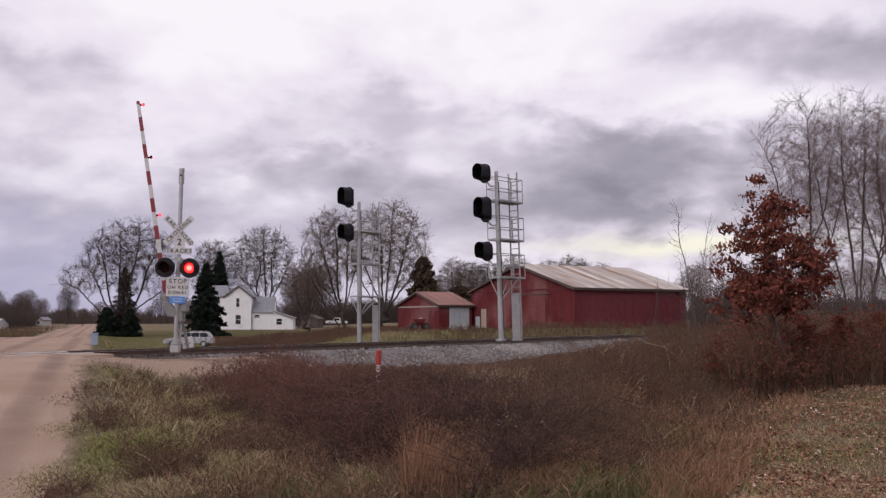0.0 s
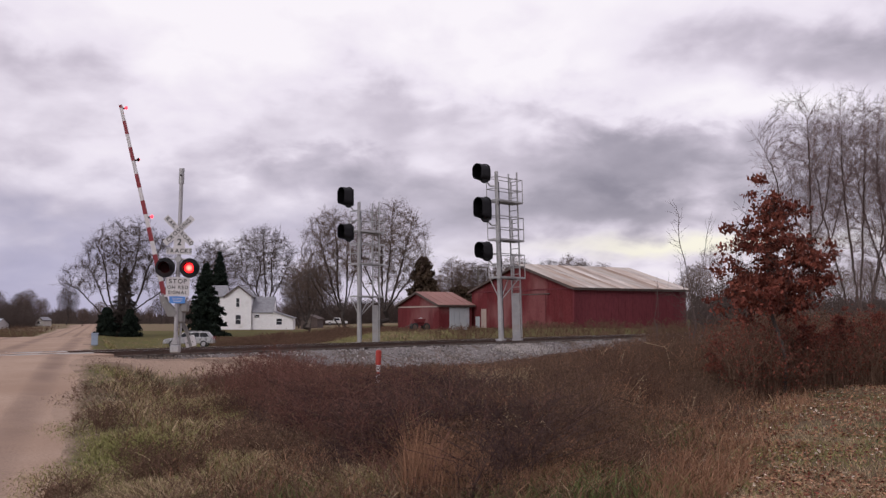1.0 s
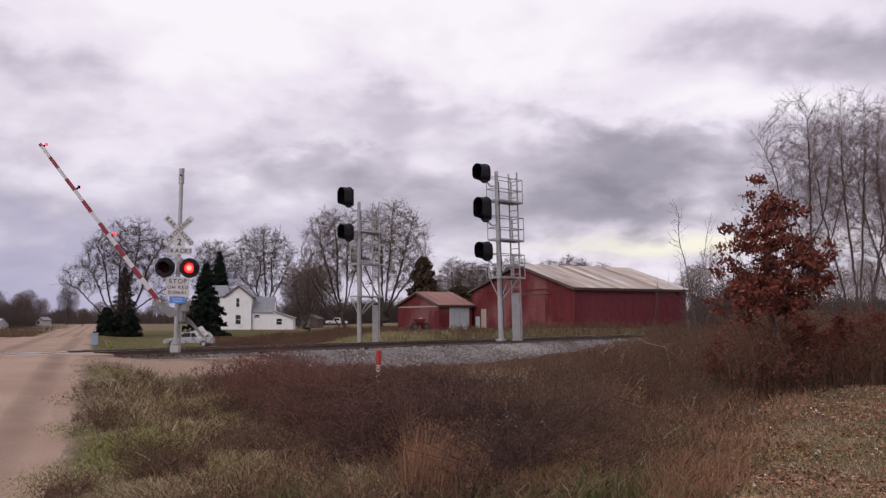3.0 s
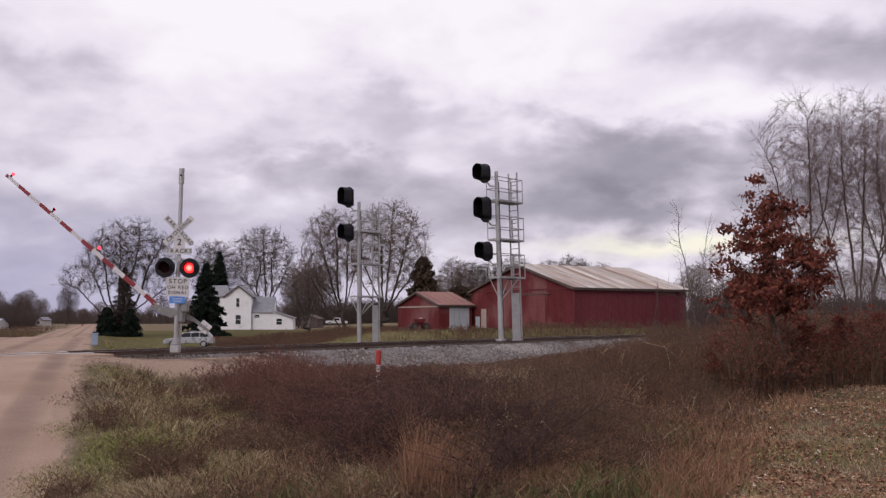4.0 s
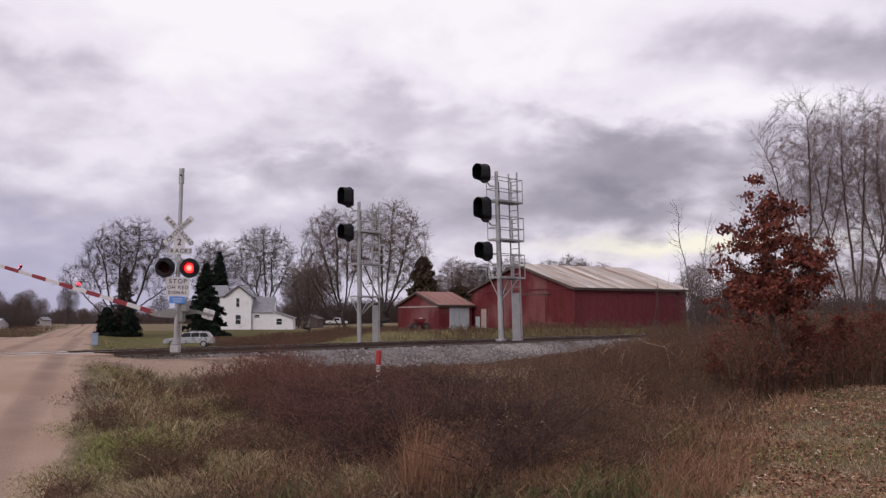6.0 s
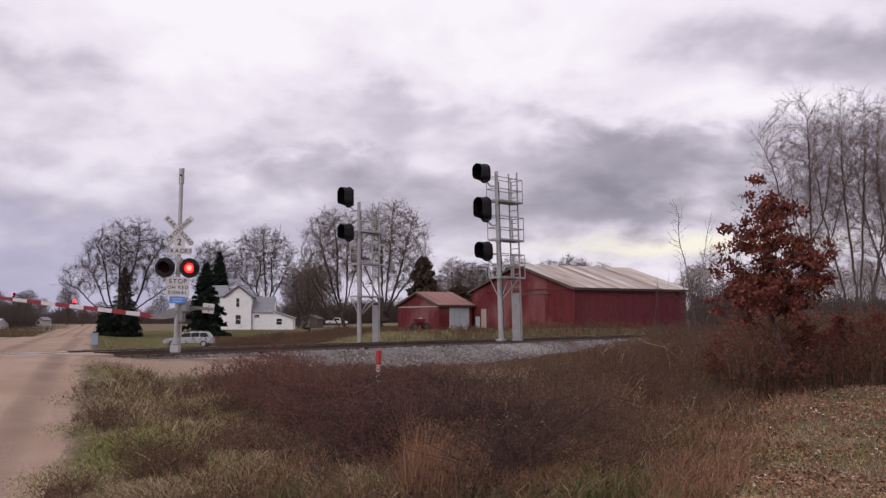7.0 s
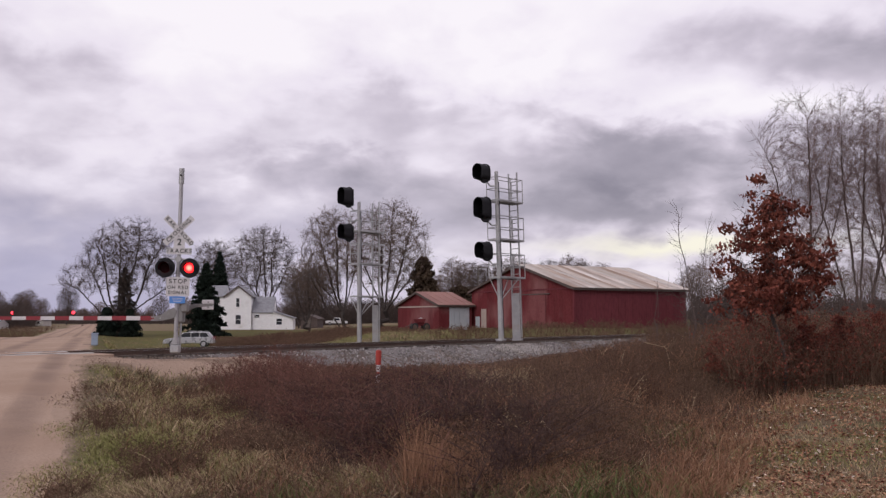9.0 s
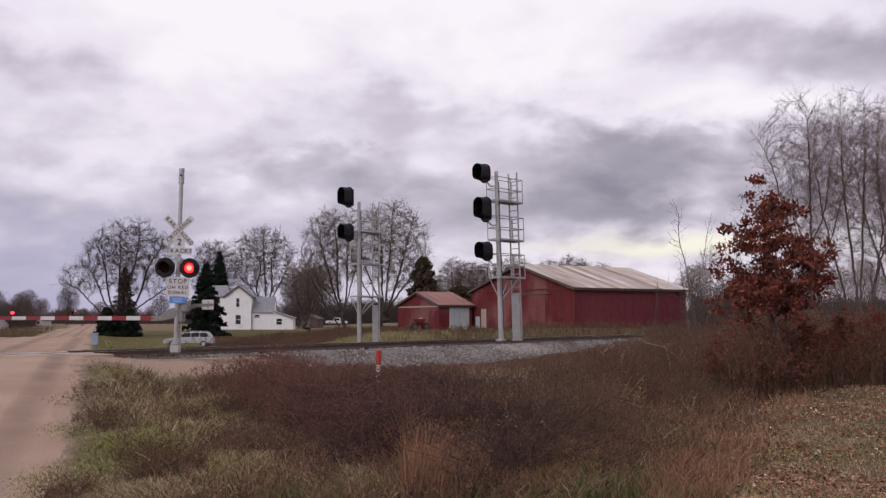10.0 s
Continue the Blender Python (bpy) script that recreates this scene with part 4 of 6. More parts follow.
def raw(name, v, f, material, parent=None, m=None):
    me = bpy.data.meshes.new(name)
    f = np.asarray(f)
    k = f.shape[1]
    me.vertices.add(len(v))
    me.vertices.foreach_set("co", np.asarray(v, np.float32).ravel())
    me.loops.add(f.size)
    me.loops.foreach_set("vertex_index", f.astype(np.int32).ravel())
    me.polygons.add(len(f))
    me.polygons.foreach_set("loop_start", np.arange(len(f), dtype=np.int32) * k)
    me.update(calc_edges=True)
    me.materials.append(material)
    ob = new(name, me)
    if parent:
        ob.parent = parent
    if m is not None:
        ob.matrix_basis = m
    return ob


def leaves(name, centre, size, material, rnd, parent=None, flat=0.0):
    """Small folded leaves; flat: how far they lie level."""
    n = len(centre)
    a = rnd.normal(size=(n, 3))
    a[:, 2] *= 1 - flat
    a /= np.linalg.norm(a, axis=1, keepdims=True)
    b = rnd.normal(size=(n, 3))
    b[:, 2] *= 1 - flat
    b = np.cross(np.cross(a, b), a)
    b /= np.maximum(np.linalg.norm(b, axis=1, keepdims=True), 1e-6)
    up = np.cross(a, b)
    s = np.asarray(size)[:, None]
    v = np.stack([centre - a * s, centre + b * s * 0.55 + up * s * 0.25, centre + a * s, centre - b * s * 0.55 + up * s * 0.25], 1)
    base = 4 * np.arange(n)[:, None]
    f = np.concatenate([base + np.array([[0, 1, 2]]), base + np.array([[0, 2, 3]])])
    return raw(name, v.reshape(-1, 3), f, material, parent)


def blades(name, base, height, lean, width, material, rnd):
    """Bent grass blades of two pieces."""
    n = len(base)
    a = rnd.uniform(0, 2 * np.pi, n)
    side = np.stack([np.cos(a), np.sin(a), np.zeros(n)], 1)
    out = rnd.normal(size=(n, 3)) * np.array([1, 1, 0])
    h, w = np.asarray(height)[:, None], np.asarray(width)[:, None]
    mid = base + np.array([0, 0, 1.0]) * h * 0.6 + out * h * lean * 0.35
    tip = base + np.array([0, 0, 1.0]) * h * 0.95 + out * h * lean
    v = np.stack([base - side * w, base + side * w, mid + side * w * 0.7, mid - side * w * 0.7, tip], 1)
    b = 5 * np.arange(n)[:, None]
    f = np.concatenate([b + np.array([[0, 1, 2]]), b + np.array([[0, 2, 3]]), b + np.array([[3, 2, 4]])])
    return raw(name, v.reshape(-1, 3), f, material)


def crown(rnd, n, *balls):
    """Points spread through a crown made of ellipsoids: centre and half-widths."""
    size = np.array([b[3] * b[4] * b[5] for b in balls])
    out = []
    for b, k in zip(balls, (n * size / size.sum()).astype(int)):
        d = rnd.normal(size=(k, 3))
        d /= np.linalg.norm(d, axis=1, keepdims=True)
        out.append(np.array(b[:3]) + d * (rnd.random(k) ** 0.45)[:, None] * np.array(b[3:]))
    return np.concatenate(out)


def grow(seed, points, stems, step, rmin, reach=7.0, kill=1.7, keep=0.8, up=0.06, swell=2.05, twigs=4, twig_len=2.2, sway=0.09):
    """A bare tree that grows towards the points of its crown: (start, end, radius, radius, level)."""
    rnd = np.random.default_rng(seed)
    P, par, D = [], [], []
    for foot, top in stems:
        foot, top = np.array(foot, float), np.array(top, float)
        gap = [np.linalg.norm(p - foot) for p in P]
        root = int(np.argmin(gap)) if P and min(gap) < step * 1.3 else -1
        n = max(int(np.linalg.norm(top - foot) / step), 2)
        swing = rnd.normal(size=3) * step * 0.7
        for i in range(0 if root < 0 else 1, n + 1):
            f = i / n
            way = np.array([f ** 0.85, f ** 0.85, f ** 1.12])
            P.append(foot + (top - foot) * way + swing * math.sin(f * 2 * math.pi) + rnd.normal(size=3) * step * 0.10 * (i > 0))
            par.append(root if root >= 0 and i == 1 else -1 if i == 0 else len(P) - 2)
            v = P[-1] - P[par[-1]] if par[-1] >= 0 else top - foot
            D.append(v / np.linalg.norm(v))
    A = points.copy()
    near = np.full(len(A), 1e9)
    who = np.zeros(len(A), int)
    kids = [0] * len(P)
    fresh = 0
    for _ in range(260):
        for q in range(fresh, len(P)):
            d = np.linalg.norm(A - P[q], axis=1)
            better = d < near
            near[better], who[better] = d[better], q
        fresh = len(P)
        live = near > kill * step
        A, near, who = A[live], near[live], who[live]
        pull = near < reach * step
        if not pull.any():
            break
        grew = False
        for q in np.unique(who[pull]):
            if kids[q] >= 3:
                continue
            v = A[(who == q) & pull] - P[q]
            v = (v / np.linalg.norm(v, axis=1, keepdims=True)).sum(0)
            v = v / max(np.linalg.norm(v), 1e-6) + keep * D[q] + np.array([0, 0, up]) + rnd.normal(size=3) * sway
            v /= np.linalg.norm(v)
            P.append(P[q] + v * step)
            par.append(q)
            D.append(v)
            kids.append(0)
            kids[q] += 1
            grew = True
        if not grew:
            break
    n = len(P)
    area = np.zeros(n)
    for q in range(n - 1, -1, -1):
        area[q] = max(area[q], rmin ** swell)
        if par[q] >= 0:
            area[par[q]] += area[q]
    r = area ** (1 / swell)
    rmax = r.max()
    segs = []
    for q in range(n):
        if par[q] < 0:
            continue
        p = par[q]
        lev = 0 if r[q] > 0.55 * rmax else 1 if r[q] > 0.22 * rmax else 2
        segs.append((Vector(P[p]), Vector(P[q]), min(r[p], r[q] * 1.25), r[q], lev))
        if r[q] < rmin * 4.5:
            for _ in range(twigs):
                v = D[q] * 0.8 + rnd.normal(size=3) * 0.55 + np.array([0, 0, 0.15])
                at0 = P[p] + (P[q] - P[p]) * rnd.random()
                end = at0 + v * step * twig_len * rnd.uniform(0.4, 1.25)
                segs.append((Vector(at0), Vector(end), rmin * 0.8, rmin * 0.5, 3))
                for _ in range(2):
                    at1 = at0 + (end - at0) * rnd.uniform(0.25, 0.9)
                    w = v * 0.7 + rnd.normal(size=3) * 0.45 + np.array([0, 0, 0.1])
                    segs.append((Vector(at1), Vector(at1 + w * step * twig_len * rnd.uniform(0.25, 0.6)), rmin * 0.55, rmin * 0.4, 3))
    return segs


def bare_tree(m, segs, label, bark, twig, category="tree", group="bare trees", name="bare_tree", bud=0):
    t = thing(name, m, label, category, group)
    thick = [s for s in segs if s[4] <= 1]
    thin = [s for s in segs if s[4] > 1]
    for nm, part_of, mt, k in (("trunk", thick, bark, 7), ("crown", thin, twig, 3)):
        if part_of:
            rods(nm, [s[0] for s in part_of], [s[1] for s in part_of], [s[2] for s in part_of], [s[3] for s in part_of], mt, t, k)
    if bud:
        rnd = np.random.default_rng(len(segs))
        tips = np.array([s[1] for s in segs if s[4] >= 3])
        tips = tips[rnd.permutation(len(tips))[:bud]]
        leaves("bud_crown", tips, rnd.uniform(0.02, 0.05, len(tips)), M["bud"], rnd, t)
    return t


def again(t, x, y, turn, size, label="", dz=0.0):
    c = copy_thing(t, pose(x, y, ground_z(x, y) - 0.05 + dz, 0, 0, turn))
    c.scale = (size, size, size)
    return tagged(c, label)


def at(x, y, turn=0):
    return pose(x, y, ground_z(x, y) - 0.05, 0, 0, turn)


def trees():
    pts = np.random.default_rng(12)
    # spreading tree by the road, with a long low limb
    big = bare_tree(at(-43.6, 129), grow(12, crown(pts, 2000, (0.9, 0, 10.6, 6.6, 5.5, 5.3), (-5.2, 0, 7.6, 3.6, 3, 2.6), (6.0, 0, 7.2, 2.6, 3, 2.4)), [((0, 0, -0.1), (-0.2, 0, 2.6)), ((-0.2, 0, 2.6), (-7.4, 0, 7.0)), ((-0.2, 0, 2.6), (-3.6, 0.5, 12.4)), ((-0.2, 0, 2.6), (-0.4, 0, 14.4)), ((-0.2, 0, 2.6), (2.4, -0.4, 15.0)), ((-0.2, 0, 2.6), (5.2, 0.4, 12.2)), ((-0.2, 0, 2.6), (7.4, 0, 8.0)), ((-0.2, 0, 2.6), (-4.6, -1, 9.8))], 0.36, 0.015, up=0.12, keep=0.6, reach=8, swell=2.0), "broad bare tree with a thick trunk beside the road", M["bark"], M["twig"])
    # dome-crowned tree behind the farmhouse
    dome = bare_tree(at(-35.4, 190), grow(21, crown(pts, 1700, (-0.8, 0, 13.2, 6.8, 6, 7.4)), [((0, 0, -0.1), (0.1, 0, 4.6)), ((0.1, 0, 4.6), (-5.2, 0, 12.0)), ((0.1, 0, 4.6), (-3.0, 1, 16.6)), ((0.1, 0, 4.6), (-0.6, 0, 19.2)), ((0.1, 0, 4.6), (2.0, -0.5, 17.6)), ((0.1, 0, 4.6), (4.4, 0, 13.0))], 0.42, 0.018, up=0.25, keep=0.8, reach=8), "tall bare tree behind the farmhouse", M["bark"], M["twig"])
    # the two trees behind the lower mast: one pale with dry buds, one fan-shaped
    budding = bare_tree(at(-13.9, 133), grow(23, crown(pts, 1900, (-1.6, 0, 11.2, 4.6, 4.6, 6.0), (-3.4, 0, 8.0, 3.2, 3, 3.8)), [((0, 0, -0.1), (0, 0, 2.6)), ((0, 0, 2.6), (-5.0, 0, 9.6)), ((0, 0, 2.6), (-3.6, 0.8, 13.2)), ((0, 0, 2.6), (-1.6, -0.6, 15.8)), ((0, 0, 2.6), (0.8, 0.5, 15.4)), ((0, 0, 2.6), (2.2, 0, 12.6)), ((0, 0, -0.1), (-3.2, 0.3, 5.0)), ((-3.2, 0.3, 5.0), (-6.0, 0, 11.2))], 0.36, 0.015, up=0.30, keep=0.8, swell=2.0, reach=8), "many-stemmed bare tree with pale buds", M["bark"], M["pale_twig"], bud=5200)
    fan = bare_tree(at(-7.9, 126), grow(26, crown(pts, 2300, (1.0, 0, 10.6, 5.4, 5, 6.2), (3.0, 0, 8.2, 3.2, 3, 3.6), (-2.5, 0, 9.5, 3.0, 3, 4.6)), [((0, 0, -0.1), (0.2, 0, 2.2)), ((0.2, 0, 2.2), (-3.6, 0, 12.2)), ((0.2, 0, 2.2), (-1.3, 1, 14.8)), ((0.2, 0, 2.2), (1.2, -1, 15.6)), ((0.2, 0, 2.2), (3.8, 0.5, 14.0)), ((0.2, 0, 2.2), (5.6, 0, 10.6)), ((0.2, 0, 2.2), (-0.4, -2, 13)), ((0, 0, -0.1), (-1.6, 0.1, 4.0)), ((-1.6, 0.1, 4.0), (-4.4, 0, 10.2))], 0.36, 0.015, up=0.30, keep=0.8, swell=2.0, reach=8), "fan-shaped bare tree with many stems beside the shed", M["bark"], M["pale_twig"])
    again(fan, -20.8, 146, 160, 0.66, "slender bare tree between the farmhouse and the mast")
    again(dome, -49.0, 205, 90, 0.92, "bare tree rising behind the spruces")
    # tall bare trees at the field edge
    slim = bare_tree(at(16.6, 42.5), grow(31, crown(pts, 1000, (-0.5, 0, 9.0, 1.9, 1.8, 3.0), (0.3, 0, 6.6, 1.6, 1.6, 3.2), (-1.5, 0, 8.6, 1.0, 1.0, 1.7)), [((0, 0, -0.1), (-0.15, 0, 11.2)), ((-0.05, 0, 4.4), (-2.4, 0, 9.8)), ((-0.08, 0, 5.2), (1.4, 0, 10.4))], 0.19, 0.0048, up=0.45, keep=0.8, reach=8, swell=1.95, twigs=3, twig_len=2.3, sway=0.06), "tall slim bare tree at the field edge", M["slim_bark"], M["red_twig"])
    bunch = bare_tree(at(19.2, 44), grow(37, crown(pts, 1700, (-0.3, 0, 8.2, 2.3, 2.2, 4.2), (1.6, 0.5, 7.8, 1.8, 1.8, 4.2)), [((0, 0, -0.1), (-0.5, 0, 11.6)), ((0, 0, -0.1), (0.7, 0.3, 12.0)), ((0, 0, -0.1), (2.4, 0, 11.4)), ((0, 0, -0.1), (-1.8, 0.2, 10.2)), ((0, 0, -0.1), (1.6, -0.4, 9.4))], 0.19, 0.0048, up=0.45, keep=0.8, reach=8, swell=1.95, twigs=3, twig_len=2.3, sway=0.06), "clump of tall bare reddish stems at the field edge", M["slim_bark"], M["red_twig"])
    for src, x, y, a, k in ((bunch, 22.2, 46, 120, 1.02), (slim, 18.6, 48, 160, 1.0), (slim, 20.9, 43.2, 250, 0.98)):
        again(src, x, y, a, k)
    sap = bare_tree(at(9.2, 34.5), grow(41, crown(pts, 90, (-0.65, 0, 4.9, 0.4, 0.4, 1.5), (0.5, 0, 4.8, 0.22, 0.3, 1.5), (0.1, 0, 2.6, 0.8, 0.5, 1.0)), [((0, 0, -0.1), (-0.25, 0, 2.4)), ((0, 0, -0.1), (0.32, 0, 2.6))], 0.16, 0.006, up=0.3, keep=0.8, reach=9, twigs=1), "slender bare young sapling beside the railway track", M["slim_bark"], M["twig"], group="saplings", name="sapling")
    for x, y, a, k in ((8.2, 36.5, 80, 0.55), (10.6, 33.8, 200, 0.62), (9.6, 37.0, 300, 0.70), (12.4, 39, 30, 0.8), (14.4, 38, 130, 0.7)):
        again(sap, x, y, a, k)
    # woods round the fields
    rnd = random.Random(5)
    for x, y, s in ((-27.5, 215, 0.95), (-29, 190, 0.8), (2.0, 150, 0.70), (5.5, 165, 0.78), (10.5, 150, 0.74), (14, 165, 0.8), (17.5, 158, 0.78), (21, 150, 0.74), (24.5, 165, 0.78), (26.5, 158, 0.66),
                    (29, 190, 0.7), (35, 200, 0.6), (-1.5, 170, 0.68), (9, 185, 0.8)):
        again(fan if s < 0.76 else dome, x, y, rnd.uniform(0, 360), s * rnd.uniform(0.80, 0.92) * (1 if s < 0.76 else 0.80), "bare tree in the woods behind the barn")
    for k in range(22):
        a = -0.50 + 0.017 * k + rnd.uniform(-0.006, 0.006)
        y = rnd.uniform(260, 330)
        again(fan if k % 3 else dome, a * y, y, rnd.uniform(0, 360), rnd.uniform(0.42, 0.72) * (1.0 if k < 7 else 0.72), "distant bare tree on the horizon")
    for k in range(18):
        a = 0.25 + 0.0155 * k
        y = rnd.uniform(110, 190)
        again(fan if k % 2 else slim, a * y, y, rnd.uniform(0, 360), rnd.uniform(0.38, 0.55) * (1 if k % 2 else 1.6), "bare tree in the far hedgerow")


def distant_woods():
    """A low dense belt of bare woodland along the horizon."""
    rnd = np.random.default_rng(90)
    n = 30000
    u = rnd.uniform(-0.62, 0.62, n)
    y = rnd.uniform(340, 480, n)
    h = (5.5 + 4.5 * np.clip((u - 0.12) / 0.1, 0, 1) + 2.5 * np.sin(u * 31) * np.sin(u * 13 + 1) + 1.2 * np.sin(u * 90)) * rnd.uniform(0.25, 1.0, n)
    base = np.stack([u * y, y, np.full(n, -1.2)], 1)
    tip = base + np.stack([rnd.normal(size=n) * 1.3, rnd.normal(size=n), h], 1)
    q = rods("distant_woods", base, tip, rnd.uniform(0.10, 0.25, n), np.full(n, 0.05), M["twig"])
    tagged(q, "dense belt of bare woods along the horizon", "woods", kind="stuff")


def spruce(m, h, w, seed, mt, label, name="spruce", lumps=0.0, leaf=1.0):
    t = thing(name, m, label, "evergreen tree", "evergreens")
    rnd = np.random.default_rng(seed)
    part("trunk", tube(bmx(), (0, 0, -0.1), (0, 0, h * 0.96), 0.03 * h * 0.6, 0.01, 7), M["bark"], t)
    p0, p1, c, sz = [], [], [], []
    n = int(40 + h * 18)
    for k in range(n):
        f = (k + 0.5) / n
        z = h * (0.04 + 0.95 * f)
        reach = w / 2 * (1 - f) ** (0.80 - lumps) * rnd.uniform(0.35, 1.3) + 0.08
        a = k * 2.4 + rnd.uniform(-0.3, 0.3)
        e = np.array([reach * math.cos(a), reach * math.sin(a), z - reach * 0.25])
        s = np.array([0, 0, z])
        p0.append(s), p1.append(e)
        q = int(14 + reach * 34)
        u = rnd.uniform(0.05, 1.0, q)[:, None] ** 0.5
        pts = s + (e - s) * u + rnd.normal(size=(q, 3)) * np.array([0.16, 0.16, 0.10]) * (0.5 + reach * 0.25)
        c.append(pts)
        sz.append(rnd.uniform(0.14, 0.36, q) * leaf)
    rods("bough_frame", p0, p1, [0.03] * n, [0.008] * n, M["bark"], t)
    leaves("needle_crown", np.concatenate(c), np.concatenate(sz), mt, rnd, t)
    return t


def evergreens():
    spruce(at(-32.4, 130), 10.0, 5.6, 1, M["needle"], "dark green spruce beside the farmhouse")
    spruce(at(-41.9, 178), 14.7, 5.6, 2, M["needle"], "tall dark spruce beside the farmhouse")
    spruce(at(-44.5, 126), 3.7, 2.6, 3, M["needle"], "dark cedar at the foot of a bare tree", "cedar", 0.35)
    spruce(at(-41.4, 126), 3.6, 2.6, 4, M["needle"], "dark cedar at the foot of a bare tree", "cedar", 0.35)
    spruce(at(-43.0, 128.4), 9.4, 4.4, 5, M["vine"], "dense grey-brown climber round a tree trunk", "climber", 0.1, 0.42)
    spruce(at(-2.6, 126), 9.4, 5.0, 6, M["brown_needle"], "bronzed cedar behind the shed", "cedar", 0.35)
    spruce(at(2.6, 134), 5.8, 5.4, 7, M["brown_needle"], "bronzed cedar behind the shed", "cedar", 0.5)
    spruce(at(-107, 240), 4.5, 4, 8, M["needle"], "dark cedar far across the field", "cedar", 0.4)


def oak():
    t = thing("oak_tree", at(7.5, 21.2, 0), "young oak holding dry red-brown leaves", "tree")
    rnd = np.random.default_rng(8)
    global OAK
    OAK = t
    shape = ((-0.15, 0, 2.85, 1.35, 1.2, 0.95), (-0.35, 0, 2.15, 1.15, 1.1, 0.5), (-0.30, 0, 3.95, 0.85, 0.8, 0.80), (-0.42, 0, 4.75, 0.34, 0.34, 0.46), (0.25, 0.1, 4.2, 0.42, 0.4, 0.5), (0.95, 0.2, 3.0, 0.55, 0.6, 0.75))
    segs = grow(55, crown(rnd, 420, *shape), [((0, 0, -0.1), (-0.15, 0, 3.4))], 0.11, 0.0042, up=0.0, keep=0.4, twigs=1)
    for nm, pick, k in (("trunk", [s for s in segs if s[4] == 0], 8), ("limb_frame", [s for s in segs if s[4] > 0], 3)):
        rods(nm, [s[0] for s in pick], [s[1] for s in pick], [s[2] for s in pick], [s[3] for s in pick], M["bark"], t, k)
    # the leaves hang on in clusters, with gaps between them
    heart = crown(rnd, 205, *shape)
    c = np.repeat(heart, 44, 0)
    c = c + rnd.normal(size=c.shape) * np.array([0.095, 0.095, 0.06])
    leaves("crown", c, rnd.uniform(0.034, 0.070, len(c)), M["oak_leaf"], rnd, t, -0.6)
    for x, y, a, s in ((8.6, 22.6, 80, 0.34), (9.9, 23.8, 200, 0.40), (6.6, 22.8, 300, 0.28), (11.4, 25.0, 20, 0.42)):
        q = again(t, x, y, a, s, "low oak scrub holding dry red leaves")
        q["group"] = "oak scrub"


def spots(rnd, n, near, far, lo=-0.50, hi=0.50, power=1.0):
    """Places spread evenly over the view rather than the ground."""
    u = rnd.uniform(lo, hi, n)
    f = rnd.random(n) ** power
    y = 1 / (1 / near + (1 / far - 1 / near) * f)
    return u * y, y


def on_ground(x, y):
    return np.array([ground_z(a, b) for a, b in zip(x, y)])


def zone(x, y):
    o = np.array([across(a, b) for a, b in zip(x, y)])
    e = np.array([from_road(a, b) for a, b in zip(x, y)])
    lf = np.array([leafy(a, b) for a, b in zip(x, y)])
    return o, e, lf


def thicket(name, seed, n, keep, tall, material, label, twigs, tuft, stem=0.0035, flop=0.34, near=8.2, far=60, lo=-0.5, hi=0.5, leaf_mt=None, tuft_size=(0.004, 0.011), cap=True):
    """Dead upright plants: a bent stem, side twigs and dry seed heads."""
    rnd = np.random.default_rng(seed)
    x, y = spots(rnd, n, near, far, lo, hi, 0.9)
    o, e, lf = zone(x, y)
    ok = keep(x, y, o, e, lf, rnd)
    x, y, o, e, lf = x[ok], y[ok], o[ok], e[ok], lf[ok]
    n = len(x)
    h = tall(x, y, o, e, lf) * rnd.uniform(0.55, 1.12, n)
    gz = on_ground(x, y)
    if cap:
        a = x / y
        s = np.interp(a, [-0.5, -0.27, -0.235, -0.18, -0.13, -0.05, 0.06, 0.13, 0.20, 0.5], [0.052, 0.050, 0.028, 0.0225, 0.044, 0.049, 0.047, 0.036, 0.0205, 0.010])
        s = np.where((np.abs(a + 0.069) < 0.010) & (y < 25), 0.068, s)
        h = np.minimum(h, np.maximum((1.1 - s * y - gz) * rnd.uniform(0.6, 1.08, n), 0.12))
    base = np.stack([x, y, gz - 0.03], 1)
    lean = rnd.normal(size=(n, 3)) * flop * np.array([1, 1, 0])
    up = np.array([0, 0, 1.0])
    mid = base + (up + lean * 0.5) * h[:, None] * 0.55
    top = base + (up * 0.95 + lean) * h[:, None]
    thick = stem + 0.00016 * y
    P0, P1, R0, R1 = [base, mid], [mid, top], [thick, thick * 0.75], [thick * 0.75, thick * 0.4]
    ends = [top]
    for k in range(twigs):
        f = rnd.uniform(0.25, 1.0, n)[:, None]
        root = np.where(f < 0.55, base + (mid - base) * f / 0.55, mid + (top - mid) * (f - 0.55) / 0.45)
        d = rnd.normal(size=(n, 3)) * np.array([0.8, 0.8, 0.45]) + up * 0.38
        tip = root + d * h[:, None] * rnd.uniform(0.12, 0.34, n)[:, None]
        P0.append(root), P1.append(tip), R0.append(thick * 0.6), R1.append(thick * 0.35)
        ends.append(tip)
    ob = rods(name, np.concatenate(P0), np.concatenate(P1), np.concatenate(R0), np.concatenate(R1), material)
    tagged(ob, label, "weeds", kind="stuff")
    if tuft:
        c = np.repeat(np.concatenate(ends), tuft, 0)
        c = c + rnd.normal(size=c.shape) * np.array([0.035, 0.035, 0.06])
        sz = rnd.uniform(*tuft_size, len(c)) + 0.00028 * c[:, 1]
        t = leaves(name + "_seed_heads", c, sz, leaf_mt or material, rnd, None, -1.5)
        tagged(t, label.replace("stems", "seed heads") + " dry tops", "weeds", kind="stuff")


